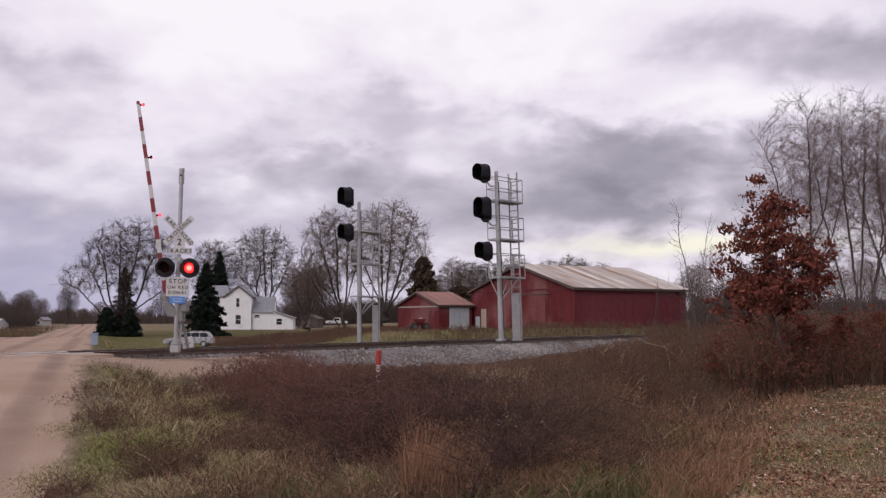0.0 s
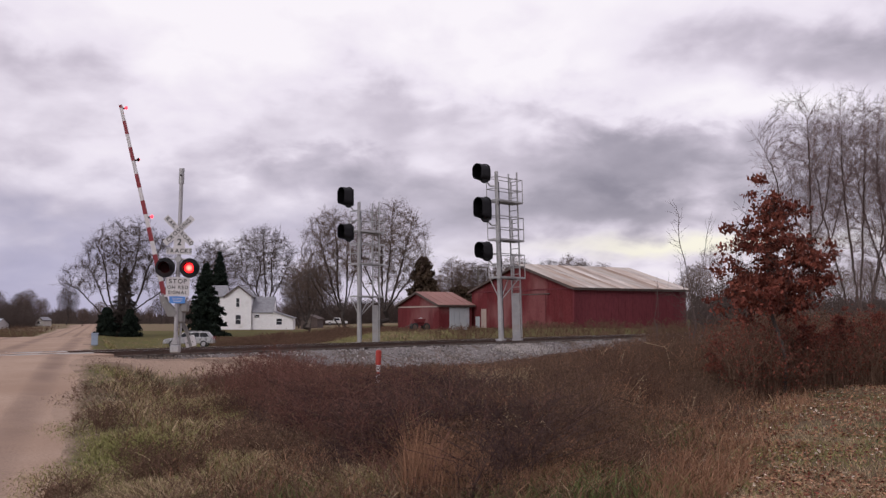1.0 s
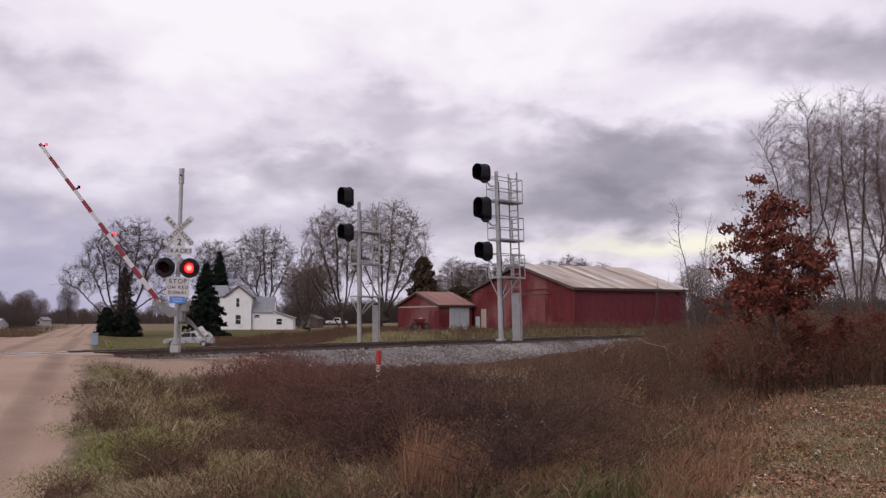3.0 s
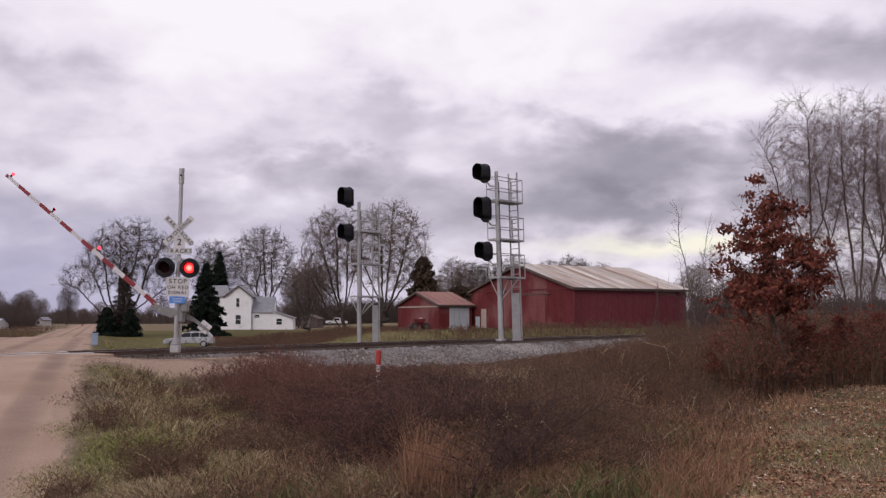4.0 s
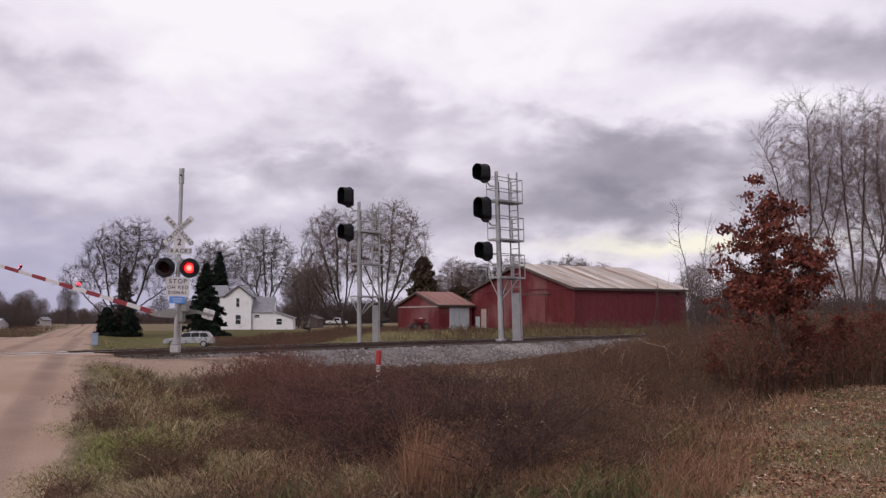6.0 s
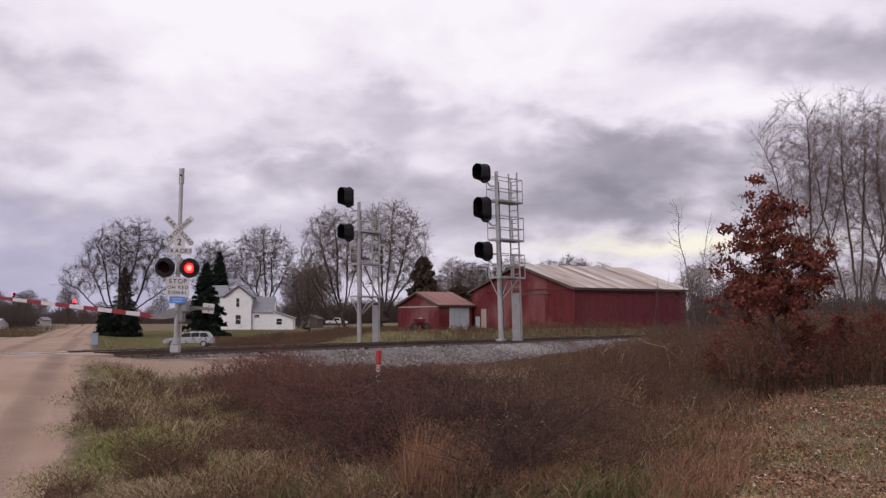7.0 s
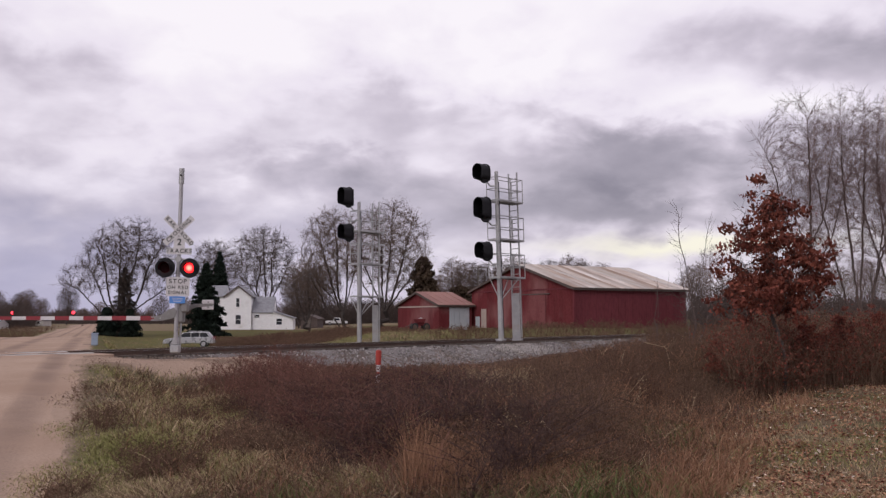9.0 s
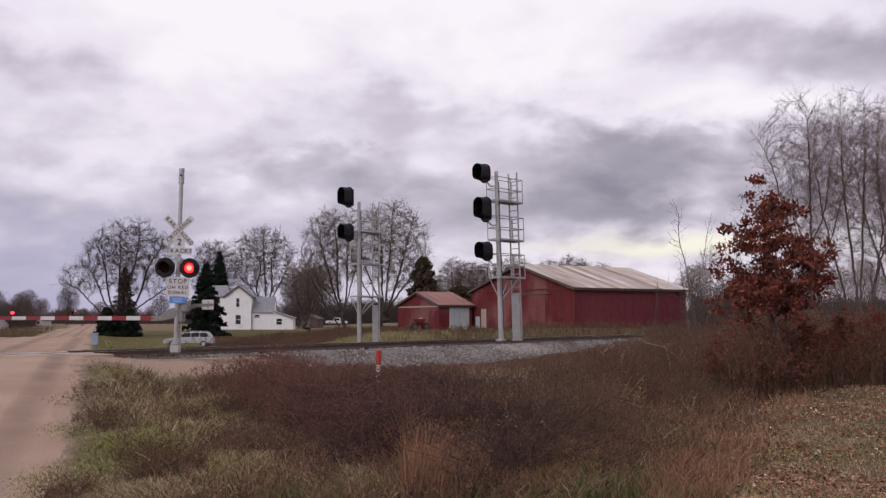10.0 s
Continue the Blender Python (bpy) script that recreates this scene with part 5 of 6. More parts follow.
def weeds():
    u = lambda x, y: x / y

    def red_keep(x, y, o, e, lf, rnd):
        a = u(x, y)
        core = np.exp(-((a + 0.17) / 0.11) ** 2 - ((y - 20) / 9.0) ** 2)
        return (o < -4.5) & (lf < -0.8) & (e > 3.2) & (rnd.random(len(x)) < core * 1.3)

    thicket("brush_stems", 61, 22000, red_keep, lambda x, y, o, e, lf: np.where(u(x, y) < -0.12, 1.42, 1.15) * np.clip((e - 2.5) / 2.0, 0.45, 1), M["brush"], "dense reddish-brown brush stems in the ditch", 6, 2, 0.003)

    def weed_keep(x, y, o, e, lf, rnd):
        return (o < -2.7) & ((o < -4.4) | (e > 8.5)) & (lf < rnd.uniform(-0.9, 0.25, len(x))) & (e > 2.9 + rnd.uniform(-0.8, 1.2, len(x))) & (lumps(x, y) > rnd.uniform(-1.1, -0.1, len(x)))

    def lumps(x, y):
        """Uneven growth: -1 to 1 over a metre or two."""
        return (np.sin(x * 2.1 + 1.7 * np.sin(y * 0.9)) * np.sin(y * 1.6 + 1.3 * np.sin(x * 1.1)) + 0.6 * np.sin(x * 4.7 + y * 1.3) * np.sin(y * 3.1 - x)) / 1.4

    def weed_tall(x, y, o, e, lf):
        a = u(x, y)
        t = np.interp(a, [-0.5, -0.25, -0.12, 0.0, 0.10, 0.18, 0.5], [0.7, 0.8, 0.85, 0.72, 0.95, 1.15, 1.0])
        t *= np.interp(o, [-14, -6, -3.2], [1, 0.62, 0.35]) + 0.55 * np.clip((a - 0.11) / 0.06, 0, 1) * (o > -12)
        t *= 1 + 0.45 * lumps(x, y)
        return t * np.clip(-lf * 0.26 + 0.12, 0.15, 1) * np.clip((e - 2.2) / 3.0, 0.15, 1)

    thicket("weed_stems", 62, 34000, weed_keep, weed_tall, M["weed"], "dead brown weed stems filling the ditch", 5, 2)

    # extra brush whose dark colour paints the shaded mass in the ditch
    def shade_brush_keep(x, y, o, e, lf, rnd):
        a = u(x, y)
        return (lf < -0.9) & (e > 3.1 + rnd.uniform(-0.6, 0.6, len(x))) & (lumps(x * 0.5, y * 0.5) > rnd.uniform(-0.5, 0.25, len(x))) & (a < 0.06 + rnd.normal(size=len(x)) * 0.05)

    thicket("briar_stems", 66, 17000, shade_brush_keep, lambda x, y, o, e, lf: (0.78 + 0.30 * lumps(x, y)) * np.clip((e - 2.2) / 2.5, 0.25, 1), M["shade_brush"], "brush stems coloured dark as shade, tangled in the ditch", 8, 1, 0.0035, 0.6, 8.2, 20, -0.30, 0.12)

    def straw_keep(x, y, o, e, lf, rnd):
        clump = np.sin(x * 0.9 + 1.3) * np.sin(y * 0.7 + x * 0.3) + 0.4 * np.sin(x * 2.3)
        return weed_keep(x, y, o, e, lf, rnd) & (clump > 0.25)

    thicket("straw_stems", 63, 20000, straw_keep, lambda *a: weed_tall(*a) * 0.92, M["rustgrass"], "tan and rusty dry grass stems among weeds", 3, 3)
    thicket("pale_stems", 65, 900, straw_keep, lambda *a: weed_tall(*a) * 1.12, M["straw"], "pale dry stalk stems standing among weeds", 4, 2, near=11)
    rnd = np.random.default_rng(64)
    # dry grass between the stems
    x, y = spots(rnd, 70000, 8.0, 60)
    o, e, lf = zone(x, y)
    ok = (o < -2.9) & ((o < -4.4) | (e > 8.5)) & (lf < rnd.uniform(-0.8, 0.6, len(x))) & (e > 2.0 + rnd.uniform(-1.2, 0.6, len(x)))
    x, y = x[ok], y[ok]
    b = np.stack([x, y, on_ground(x, y) - 0.02], 1)
    pick = rnd.random(len(x))
    for nm, lo, hi, mt in (("brown", 0, 0.66, M["weed"]), ("rusty", 0.66, 0.92, M["rustgrass"]), ("pale", 0.92, 1.0, M["straw"])):
        k = (pick >= lo) & (pick < hi)
        q = blades("dry_grass", b[k], rnd.uniform(0.12, 0.36, k.sum()) * np.clip(1.25 - y[k] / 45, 0.3, 1), 0.75, 0.003 + 0.00030 * y[k], mt, rnd)
        tagged(q, nm + " dry grass between the dead weeds", "grass", kind="stuff")
    # upright rusty grass in drifts
    x, y = spots(rnd, 34000, 8.4, 24, -0.04, 0.24)
    o, e, lf = zone(x, y)
    ok = (o < -4.5) & (lf < -0.2) & (np.sin(x * 1.5 + 0.4) * np.sin(y * 0.9 + x * 0.5) + 0.5 * np.sin(x * 3.7 + y) > 0.12 + rnd.normal(size=len(x)) * 0.55)
    x, y, lf = x[ok], y[ok], lf[ok]
    q = blades("rusty_grass", np.stack([x, y, on_ground(x, y) - 0.02], 1), rnd.uniform(0.30, 0.82, len(x)) * np.clip(-lf * 0.30 + 0.22, 0.25, 1), 0.25, 0.0022 + 0.00016 * y, M["rustgrass"], rnd)
    tagged(q, "rusty upright dry grass in drifts among weeds", "grass", kind="stuff")
    # a tan clump that stands out of the brown
    n = 1500
    x, y = rnd.normal(1.0, 0.45, n), rnd.normal(19.0, 1.2, n)
    q = blades("tan_clump", np.stack([x, y, on_ground(x, y) - 0.02], 1), rnd.uniform(0.4, 1.0, n), 0.18, np.full(n, 0.006), M["straw"], rnd)
    tagged(q, "tan tall dry grass clump among brown weeds", "grass", kind="stuff")
    # verge by the road
    x, y = spots(rnd, 150000, 7.0, 45, -0.52, -0.05)
    o, e, lf = zone(x, y)
    ok = (o < -3.2) & (e > rnd.uniform(-0.95, 0.5, len(x)) * np.clip((24 - y) / 10, 0.4, 1)) & ((o < -4.6) | (e > 8)) & (e < 4.2 + rnd.uniform(-1.2, 1.0, len(x)))
    x, y, e = x[ok], y[ok], e[ok]
    b = np.stack([x, y, on_ground(x, y) - 0.02], 1)
    patch = np.sin(x * 1.1 + 0.5 * y) * np.sin(y * 0.55 + 1.0) + rnd.normal(size=len(x)) * 0.45
    h = rnd.uniform(0.05, 0.20, len(x)) * np.clip(e / 1.2, 0.25, 1) * (1 + 0.55 * np.sin(x * 2.7 + y) * np.sin(y * 1.4 - x * 0.8))
    for nm, k, mt in (("green", patch > 0.15, M["grass"]), ("tan", (patch <= 0.15) & (patch > -0.55), M["straw"]), ("brown", patch <= -0.55, M["weed"])):
        q = blades("verge_grass", b[k], h[k], 0.95, 0.003 + 0.0003 * y[k], mt, rnd)
        tagged(q, nm + " autumn grass on the road verge", "grass", kind="stuff")
    # rough grass on the far lawn
    x, y = spots(rnd, 26000, 44, 120, -0.36, 0.02)
    o, e, lf = zone(x, y)
    ok = (o > 4.2) & (e > 0.8)
    x, y = x[ok], y[ok]
    patch = np.sin(x * 0.45 + 0.2 * y) * np.sin(y * 0.21 - 0.3 * x) + rnd.normal(size=len(x)) * 0.5
    b = np.stack([x, y, on_ground(x, y) - 0.02], 1)
    for nm, k, mt in (("green", patch > 0.0, M["grass"]), ("tan", (patch <= 0.0) & (patch > -0.7), M["straw"]), ("brown", patch <= -0.7, M["weed"])):
        q = blades("lawn_grass", b[k], rnd.uniform(0.06, 0.20, k.sum()), 0.7, np.full(k.sum(), 0.016), mt, rnd)
        tagged(q, nm + " rough grass beyond the tracks", "grass", kind="stuff")
    # dead weed clumps that break up the verge
    def clumps(x, y, o, e, lf, rnd):
        return (o < -4.8) & (e > 0.1) & (e < 4.2) & (np.sin(x * 2.9 + 0.7 * y) * np.sin(y * 1.25 + 0.8 * x) + 0.5 * np.sin(x * 6.1 - y * 2.3) > 0.55 + rnd.normal(size=len(x)) * 0.2)

    thicket("verge_weed_stems", 67, 9000, clumps, lambda x, y, o, e, lf: 0.16 + 0.10 * e, M["weed"], "brown dead weed stems in clumps on the verge", 5, 2, 0.0028, 0.5, 8.0, 28, -0.52, -0.12)
    # green tufts low in the ditch
    x, y = spots(rnd, 50000, 7.8, 16, -0.3, 0.3)
    o, e, lf = zone(x, y)
    g = np.exp(-((x - 1.0) / 0.9) ** 2 - ((y - 9.0) / 1.2) ** 2) + np.exp(-((x - 3.0) / 0.5) ** 2 - ((y - 13.5) / 1.2) ** 2) + 0.5 * np.exp(-((x + 1.4) / 0.5) ** 2 - ((y - 8.6) / 0.8) ** 2)
    ok = rnd.random(len(x)) < g * 0.5
    x, y = x[ok], y[ok]
    q = blades("green_grass", np.stack([x, y, on_ground(x, y) - 0.02], 1), rnd.uniform(0.12, 0.34, len(x)), 0.55, np.full(len(x), 0.005), M["wet_grass"], rnd)
    tagged(q, "dull green grass tufts at the foot of the weeds", "grass", kind="stuff")


def leaf_lawn():
    rnd = np.random.default_rng(71)
    x, y = spots(rnd, 80000, 6.5, 34, 0.0, 0.56, 0.9)
    o, e, lf = zone(x, y)
    ok = (lf > rnd.uniform(-1.2, 0.4, len(x))) & (o < -6)
    x, y = x[ok], y[ok]
    drift = np.sin(x * 1.9 + y) * np.sin(y * 1.3 - x * 0.6) + rnd.normal(size=len(x)) * 0.6
    keep = (drift > -0.1) | (y > 16)
    x, y = x[keep], y[keep]
    b = np.stack([x, y, on_ground(x, y) + rnd.uniform(0.01, 0.05, len(x))], 1)
    pick = rnd.random(len(x))
    for nm, lo, hi, mt in (("brown", 0, 0.74, M["dead_leaf"]), ("red-brown", 0.74, 0.955, M["oak_leaf"]), ("bleached", 0.955, 1, M["pale_leaf"])):
        k = (pick >= lo) & (pick < hi)
        q = leaves("fallen_leaves", b[k], rnd.uniform(0.012, 0.030, k.sum()) + 0.0005 * y[k], mt, rnd, None, 0.72)
        tagged(q, nm + " fallen oak leaves strewn over short grass", "fallen leaves", kind="stuff")
    # rusty tufts where the lawn runs out into the weeds
    x, y = spots(rnd, 26000, 7.5, 24, 0.08, 0.42)
    o, e, lf = zone(x, y)
    ok = (np.abs(lf + 0.1) < 0.9) & (np.sin(x * 2.3 + y) * np.sin(y * 1.9 - x) + rnd.normal(size=len(x)) * 0.3 > 0.0)
    x, y = x[ok], y[ok]
    q = blades("rusty_tufts", np.stack([x, y, on_ground(x, y) - 0.02], 1), rnd.uniform(0.10, 0.34, len(x)), 0.5, np.full(len(x), 0.0045), M["rustgrass"], rnd)
    tagged(q, "rusty dry grass tufts at the lawn's edge", "grass", kind="stuff")
    x, y = spots(rnd, 40000, 6.5, 30, 0.0, 0.56)
    o, e, lf = zone(x, y)
    ok = lf > -0.3
    x, y = x[ok], y[ok]
    patch = np.sin(x * 1.3 + 2) * np.sin(y * 1.7) + rnd.normal(size=len(x)) * 0.4
    b = np.stack([x, y, on_ground(x, y) - 0.01], 1)
    for nm, k, mt in (("green", patch > 0.15, M["grass"]), ("tan", patch <= 0.15, M["straw"])):
        q = blades("short_grass", b[k], rnd.uniform(0.04, 0.11, k.sum()), 0.6, np.full(k.sum(), 0.005), mt, rnd)
        tagged(q, nm + " short grass showing between fallen leaves", "grass", kind="stuff")


def undergrowth():
    """Leafy red scrub under the oak and along the field edge."""
    def keep(x, y, o, e, lf, rnd):
        a = x / y
        return (a > 0.30) & (y > 20.5 + np.clip((a - 0.36) * 25, -1, 6)) & (y < 33) & (rnd.random(len(x)) < 0.9)

    thicket("scrub_stems", 81, 6500, keep, lambda x, y, o, e, lf: np.clip(1.15 + 0.45 * np.sin(x * 2.2) * np.sin(y) + 0.04 * (y - 20), 0.45, 1.9), M["weed"], "dark red-brown scrub stems beneath the oak", 5, 1, 0.004, 0.30, 19, 34, 0.28, 0.52, M["oak_leaf"], (0.016, 0.036), cap=False)

    def edge(x, y, o, e, lf, rnd):
        return (o < -1.8) & (x / y > 0.215) & (y > 27) & (rnd.random(len(x)) < 0.8)

    thicket("edge_scrub_stems", 82, 9000, edge, lambda x, y, o, e, lf: 1.05 + 0.3 * np.sin(x * 1.3) + 0.55 * np.clip((x / y - 0.26) / 0.1, 0, 1), M["weed"], "brown scrub stems along the field edge", 5, 2, 0.004, 0.22, 24, 75, 0.15, 0.52, cap=False)

    def beyond(x, y, o, e, lf, rnd):
        return (o > 5) & (rnd.random(len(x)) < 0.55 * np.clip((x / y + 0.05) / 0.10, 0, 1))

    thicket("trackside_weeds", 83, 12000, beyond, lambda x, y, o, e, lf: 0.55 + 0.4 * np.clip((x / y - 0.1) / 0.1, 0, 1.5) + 0.15 * np.sin(x), M["weed"], "dry weeds between the tracks and the barn", 4, 2, 0.006, 0.25, 44, 90, -0.04, 0.5, cap=False)

    def hedge(x, y, o, e, lf, rnd):
        return x / y > 0.26

    thicket("hedgerow_stems", 86, 5000, hedge, lambda x, y, o, e, lf: 2.6 + 1.2 * np.sin(x * 0.35) + 0.6 * np.sin(x * 1.1), M["twig"], "bare grey hedgerow stems across the field", 8, 0, 0.010, 0.3, 70, 180, 0.26, 0.6, cap=False)

    def west(x, y, o, e, lf, rnd):
        return (o > 8) & (e > 6) & (y > 86) & (y < 125) & (rnd.random(len(x)) < 0.75)

    thicket("garden_weeds", 84, 13000, west, lambda x, y, o, e, lf: (0.75 + 0.3 * np.sin(x * 0.9) * np.sin(y * 0.7)) * np.clip((y - 86) / 14, 0.2, 1) * np.clip((x + 24) / 3, 0.2, 1) * np.clip((-9 - x) / 3, 0.25, 1), M["weed"], "brown dead weeds before the farmhouse", 4, 2, 0.006, 0.25, 85, 130, -0.245, -0.02, cap=False)

    def backing(x, y, o, e, lf, rnd):
        return rnd.random(len(x)) < 0.8

    thicket("backing_scrub", 88, 2600, backing, lambda x, y, o, e, lf: 5.2 + 1.8 * np.sin(x * 0.7) * np.sin(y * 0.3 + x * 0.2), M["twig"], "brown bare scrub behind the trees and shed", 9, 0, 0.02, 0.35, 232, 280, -0.165, -0.03, cap=False)

    def shrubs(x, y, o, e, lf, rnd):
        return e < -ROAD_W - 8

    thicket("field_hedge", 87, 2600, shrubs, lambda x, y, o, e, lf: 4.6 + 1.6 * np.sin(x * 0.5) * np.sin(y * 0.21), M["twig"], "dense bare hedge across the western field", 9, 0, 0.02, 0.3, 190, 260, -0.56, -0.385, cap=False)

    def farside(x, y, o, e, lf, rnd):
        return (o > 9) & (e < -ROAD_W - 0.8) & (e > -ROAD_W - 9) & (rnd.random(len(x)) < 0.5)

    thicket("roadside_weeds", 85, 9000, farside, lambda x, y, o, e, lf: 0.7 + 0.2 * np.sin(y * 0.3), M["weed"], "brown dead weeds along the far road", 3, 2, 0.006, 0.25, 44, 190, -0.50, -0.36, cap=False)


# ---- vehicles and small things ----
def wheel(parent, x, y, r, w=0.2, rim="alum"):
    t = part("wheel", tube(bmx(), (x, y - w / 2, r), (x, y + w / 2, r), r, None, 20), M["tyre"], parent, "black rubber tyre")
    part("rim", tube(bmx(), (x, y - w / 2 - 0.012, r), (x, y + w / 2 + 0.012, r), r * 0.62, None, 16), M[rim], t)


def wagon():
    x, y = -23.9, 90.0
    c = thing("estate_car", pose(x, y, ground_z(x, y), 0, 0, 6), "silver estate car parked on the grass", "car")
    body = [(-2.25, 0.35), (-2.3, 0.62), (-2.05, 0.80), (-1.15, 0.93), (2.15, 0.98), (2.28, 0.75), (2.3, 0.38)]
    part("body", prism(bmx(), body, -0.86, 0.86), M["silver"], c, bevel=0.05)
    cab = [(-1.25, 0.93), (-0.45, 1.38), (0.2, 1.45), (1.75, 1.42), (2.15, 0.97)]
    part("roof", prism(bmx(), cab, -0.70, 0.70), M["silver"], c, bevel=0.05)
    for x0, x1, x2, x3 in ((-1.0, -0.42, 0.18, 0.18), (0.26, 0.26, 0.98, 0.98), (1.06, 1.06, 1.62, 1.88)):
        part("side_window", prism(bmx(), [(x0, 0.97), (x1, 1.33), (x2, 1.37), (x3, 0.97)], -0.712, 0.712), M["glass"], c, "dark side window")
    for x, y in ((-1.45, -0.78), (-1.45, 0.78), (1.4, -0.78), (1.4, 0.78)):
        wheel(c, x, y, 0.32)
    for y in (-0.62, 0.62):
        part("headlight", box(bmx(), (-2.2, y, 0.70), (0.14, 0.36, 0.13)), M["glass"], c, bevel=0.02)
        part("tail_light", box(bmx(), (2.26, y, 0.85), (0.08, 0.16, 0.3)), M["red"], c, bevel=0.01)
    for y in (-0.5, 0.5):
        part("roof_bar", box(bmx(), (0.8, y, 1.50), (1.7, 0.04, 0.04)), M["alum"], c)
    part("bumper", box(bmx(), (-2.28, 0, 0.45), (0.12, 1.6, 0.2)), M["silver"], c, bevel=0.03)


def pickup():
    x, y = -24.8, 222.0
    c = thing("pickup_truck", pose(x, y, ground_z(x, y), 0, 0, 182), "white pickup truck parked far behind trees", "truck")
    part("body", prism(bmx(), [(-2.5, 0.45), (-2.5, 1.0), (-1.1, 1.08), (2.5, 1.08), (2.5, 0.5)], -0.9, 0.9), M["truck"], c, bevel=0.05)
    part("cab", prism(bmx(), [(-1.2, 1.08), (-0.7, 1.75), (0.55, 1.78), (0.75, 1.08)], -0.8, 0.8), M["truck"], c, bevel=0.05)
    part("side_window", prism(bmx(), [(-0.9, 1.15), (-0.6, 1.62), (0.45, 1.65), (0.5, 1.15)], -0.812, 0.812), M["glass"], c)
    for x, y in ((-1.6, -0.8), (-1.6, 0.8), (1.5, -0.8), (1.5, 0.8)):
        wheel(c, x, y, 0.38, 0.24)


def marker_post():
    x, y = -1.68, 24.6
    p = thing("marker_post", pose(x, y, ground_z(x, y), 0, 1.2, 0), "orange-red capped white marker post among weeds", "marker post")
    z = 0.28 - ground_z(x, y)
    part("post", tube(bmx(), (0, 0, -0.1), (0, 0, z - 0.3), 0.05, None, 12), M["white"], p, "chipped white post")
    cap = tube(bmx(), (0, 0, z - 0.38), (0, 0, z - 0.03), 0.075, None, 14)
    tube(cap, (0, 0, z - 0.03), (0, 0, z), 0.075, 0.04, 14)
    part("cap", cap, M["post_red"], p, "orange-red plastic cap")
    part("band", tube(bmx(), (0, 0, z - 0.62), (0, 0, z - 0.56), 0.053, None, 12), M["post_red"], p)


def small_things():
    x, y = -14.35, 39.3
    b = thing("relay_box", pose(x, y, ground_z(x, y), 0, 0, 19), "small blue-grey metal box beside the tracks", "box")
    part("body", box(bmx(), (0, 0, 0.24), (0.26, 0.26, 0.46)), M["grey_blue"], b, bevel=0.02)
    part("lid", box(bmx(), (0, 0, 0.49), (0.30, 0.30, 0.05)), M["grey_blue"], b, bevel=0.01)
    part("foot", box(bmx(), (0, 0, -0.05), (0.16, 0.16, 0.14)), M["galv"], b)
    x, y = -12.6, 41.6
    s = thing("marker_stake", pose(x, y, ground_z(x, y), 0, 4, 0), "thin white marker stake in grass", "stake")
    part("stake", box(bmx(), (0, 0, 0.28), (0.06, 0.03, 0.66)), M["white"], s, bevel=0.005)
    part("stake_tip", box(bmx(), (0, 0, 0.64), (0.07, 0.036, 0.08)), M["concrete"], s)
    x, y = 5.2, 140.0
    u = thing("utility_pole", pose(x, y, ground_z(x, y)), "weathered wooden utility pole behind the barn", "utility pole")
    part("pole", tube(bmx(), (0, 0, -0.2), (0, 0, 9.0), 0.16, 0.11, 9), M["pole"], u)
    part("crossarm", box(bmx(), (0, -0.15, 8.6), (2.4, 0.1, 0.13)), M["pole"], u)
    for k in (-1.05, -0.4, 0.4, 1.05):
        part("insulator", tube(bmx(), (k, -0.15, 8.66), (k, -0.15, 8.84), 0.05, 0.03, 8), M["glass"], u)
    # old red implement beside the shed
    x, y = -2.4, 97.5
    t = thing("farm_implement", pose(x, y, ground_z(x, y), 0, 0, 20), "old red farm implement on spoked wheels", "farm machine")
    part("frame", box(bmx(), (0, 0, 0.62), (1.5, 0.35, 0.30)), M["barn"], t, bevel=0.04)
    part("hopper", prism(bmx(), [(-0.4, 0.77), (0.4, 0.77), (0.6, 1.15), (-0.6, 1.15)], -0.3, 0.3), M["barn"], t, bevel=0.02)
    part("seat", tube(bmx(), (0.1, 0, 1.2), (0.1, 0, 1.27), 0.22, 0.18, 12), M["white"], t)
    part("seat_post", tube(bmx(), (0.1, 0, 1.1), (0.1, 0, 1.22), 0.03), M["rail"], t)
    for px, py in ((-0.6, -0.30), (-0.6, 0.35), (0.65, -0.35), (0.65, 0.35)):
        wheel(t, px, py, 0.36, 0.12, "rail")
    part("drawbar", tube(bmx(), (-0.75, 0, 0.55), (-1.5, 0, 0.35), 0.05), M["rail"], t)
    # far buildings across the road
    g = gabled("greenhouse", pose(-96.5, 192, ground_z(-96.5, 192), 0, 0, -90), 5, 9, 1.0, 1.9, 0.1, M["white"], M["white"], M["grey_door"], "low pale greenhouse far across the field", "greenhouse")
    part("door", box(bmx(), (2.5, -0.03, 0.5), (0.9, 0.05, 1.0)), M["grey_door"], g)
    g = gabled("small_house", pose(-107, 250, ground_z(-107, 250), 0, 0, -20), 2.6, 3, 1.5, 2.3, 0.15, M["concrete"], M["concrete"], M["slate"], "small pale house far across the field", "house")
    window(g, 1.3, -0.03, 0.9, 0.7, 0.7)
    d = gabled("outbuilding", pose(-27.2, 182, ground_z(-27.2, 182), 0, 0, -8), 3.3, 4, 1.9, 2.6, 0.2, M["eave"], M["eave"], M["eave"], "small dark brown outbuilding behind the garden", "outbuilding")
    part("door", box(bmx(), (1.6, -0.03, 0.85), (0.9, 0.05, 1.7)), M["pole"], d)
    e = gabled("roadside_shed", pose(11.7, 43.2, ground_z(11.7, 43.2), 0, 0, -20), 0.9, 0.7, 0.45, 0.6, 0.05, M["barn"], M["barn"], M["white"], "low red box with a white lid", "box")
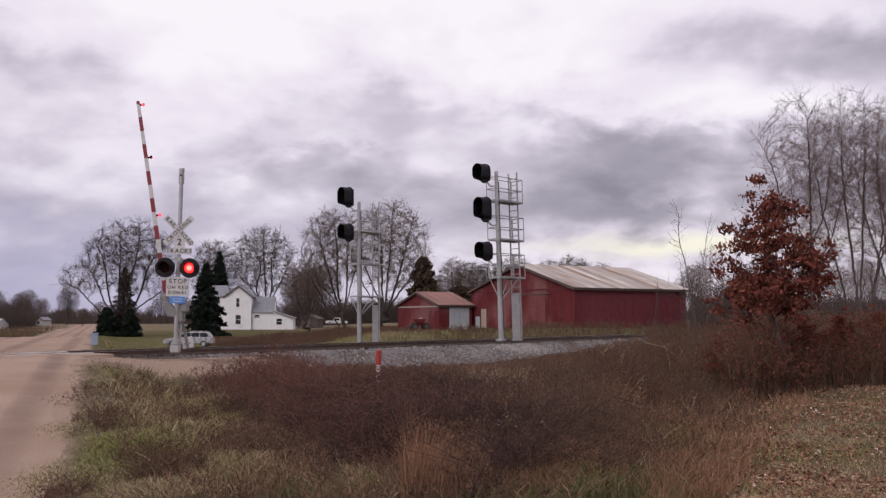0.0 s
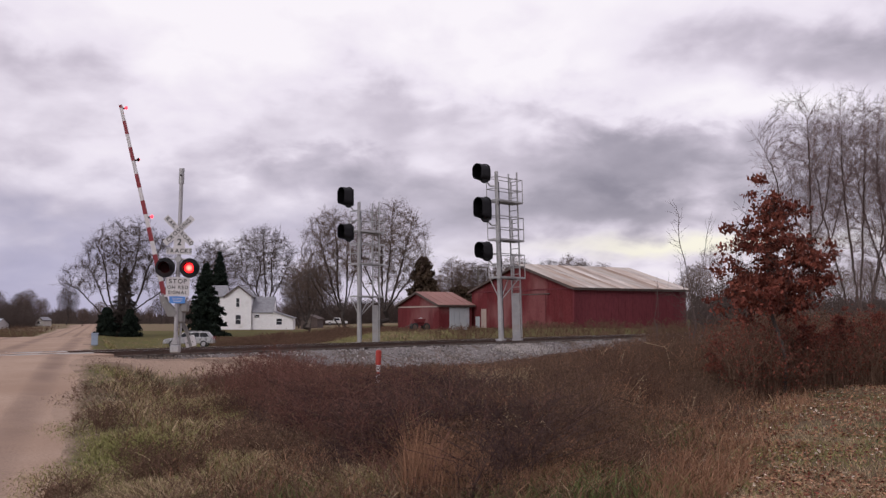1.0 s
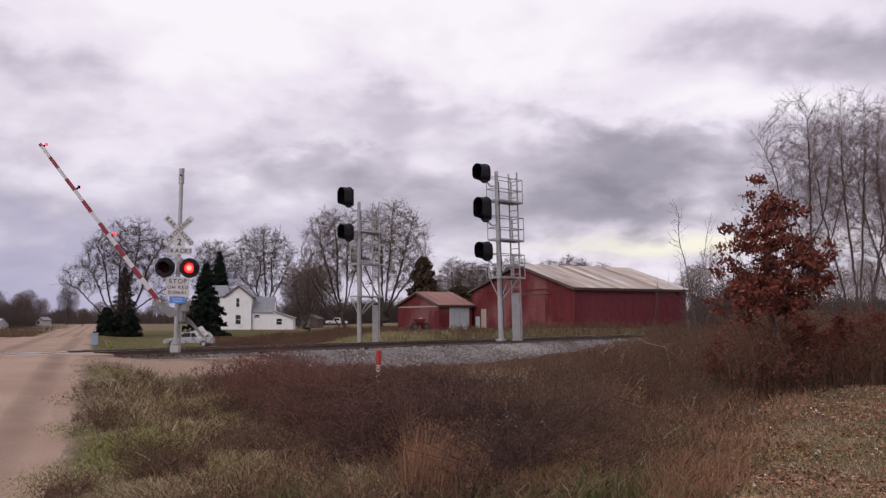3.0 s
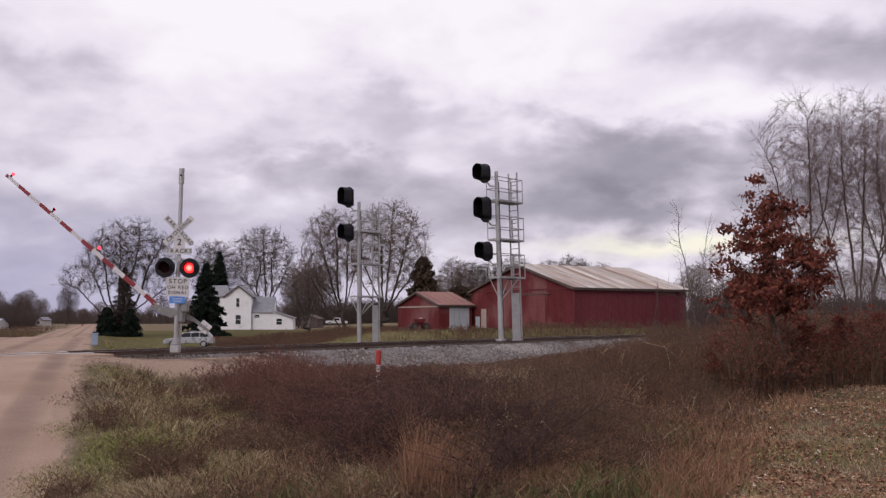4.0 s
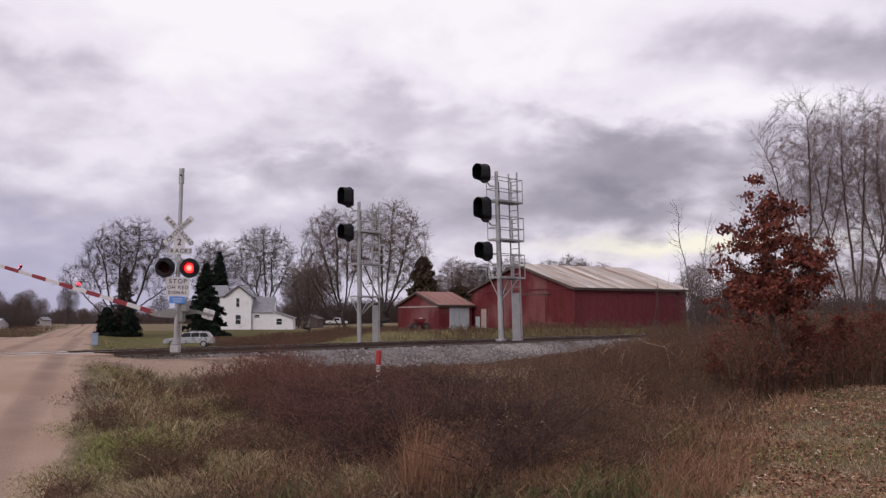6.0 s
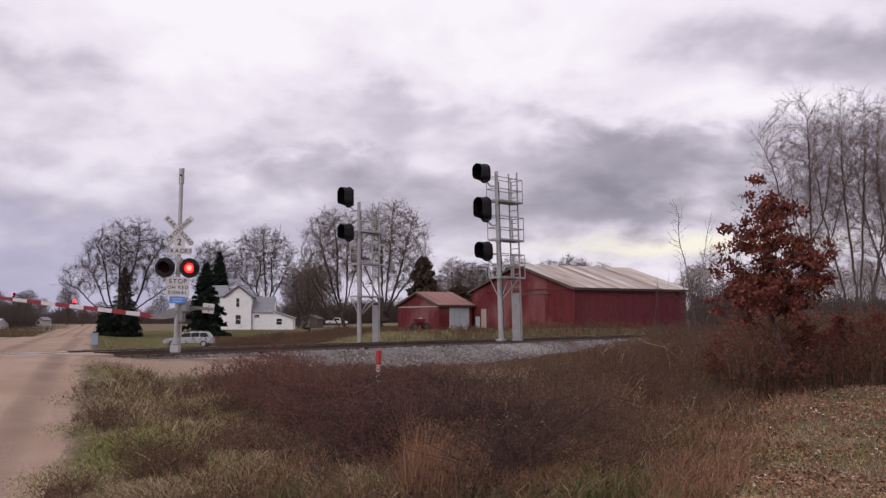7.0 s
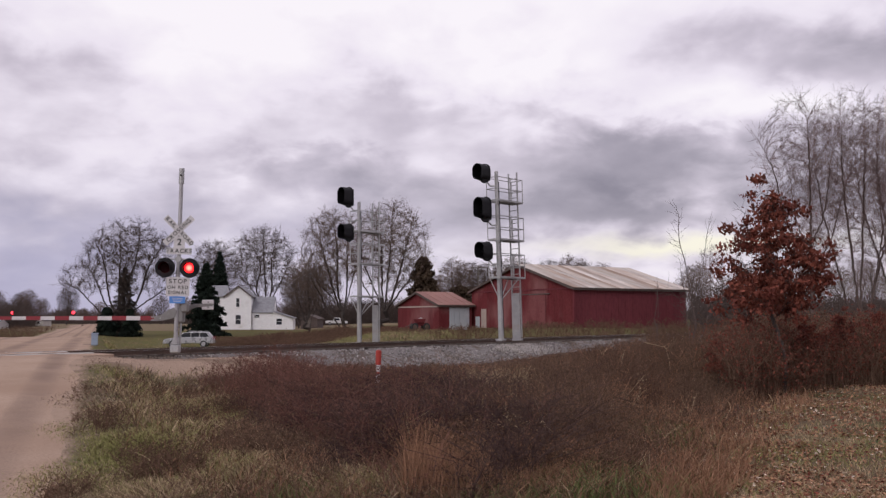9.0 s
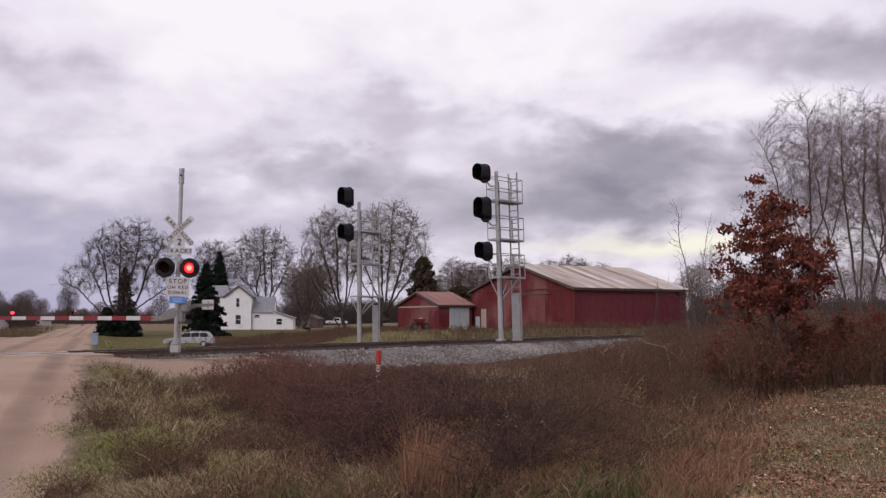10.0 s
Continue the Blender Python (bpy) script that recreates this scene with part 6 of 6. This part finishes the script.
    part("latch", box(bmx(), (0.45, -0.02, 0.3), (0.1, 0.04, 0.1)), M["galv"], e)


M["grey_blue"] = mat("blue_grey_paint", (0.26, 0.32, 0.42), (0.32, 0.38, 0.48), 5, 0.5, 0, 0.05)
wagon()
pickup()
marker_post()
small_things()
trees()
evergreens()
distant_woods()
oak()
undergrowth()
weeds()
leaf_lawn()


# ---- what moves ----
def motions():
    """The gate sinks and its lamps and the two flashers blink in turn."""
    sink = ((0, 79.3), (0.5, 79.3), (0.7, 78.2), (1.0, 74.6), (1.5, 68.7), (2.0, 63.1), (2.5, 57.1), (4.0, 39.2), (4.5, 33.2), (5.0, 27.4), (5.5, 21.6), (5.7, 19.2),
            (6.4, 10.4), (6.8, 6.2), (7.2, 4.9), (7.5, 4.3), (7.7, 3.8), (7.9, 2.3), (8.1, 0.8), (8.3, -0.4), (8.6, -1.0), (9.0, -1.4), (10, -1.4))
    walk(GATE, [(t, pose(*PIVOT, 0, a + 0.5, 0)) for t, a in sink])

    # the oak sways a little in the wind
    rest = OAK.matrix_basis.copy()
    walk(OAK, [(t, rest @ pose(0, 0, 0, 0.25 * math.sin(1.7 * t), 0.4 * math.sin(0.9 * t) - 0.03 * t, 0)) for t in range(11)])

    def blink(ob, place, ons, start_lit):
        """ons: the moments at which the lens turns its lit face forward or away, in turn."""
        a = 0 if start_lit else 180
        rows = [(0, pose(*place, 0, 0, a))]
        for t in ons:
            for k in range(4):
                rows.append((t + k / 30, pose(*place, 0, 0, a + 60 * k)))
            a += 180
        rows.append((10, pose(*place, 0, 0, a)))
        walk(ob, rows)

    west, east = [], []
    for k in range(11):
        west += [0.09 + 0.992 * k, 0.585 + 0.992 * k]
        east += [0.09 + 0.992 * k, 0.535 + 0.992 * k]
    west, east = ([t for t in x if t < 9.85] for x in (west, east))
    blink(LENSES[0], (0, -0.04, 0), west, False)
    blink(LENSES[1], (0, -0.04, 0), east, True)
    spots = [tuple(x.location) for x in GATE_LAMPS]
    swap = sorted([0.03 + 0.9895 * k for k in range(11)] + [0.52 + 0.992 * k for k in range(10)])
    swap = [min(t, 9.88) for t in swap if t < 9.95]
    blink(GATE_LAMPS[1], spots[1], [t + (0.0 if k % 2 == 0 else 0.03) for k, t in enumerate(swap)], False)
    blink(GATE_LAMPS[0], spots[0], [min(t + (0.035 if k % 2 == 0 else -0.08), 9.88) for k, t in enumerate(swap)], True)


motions()
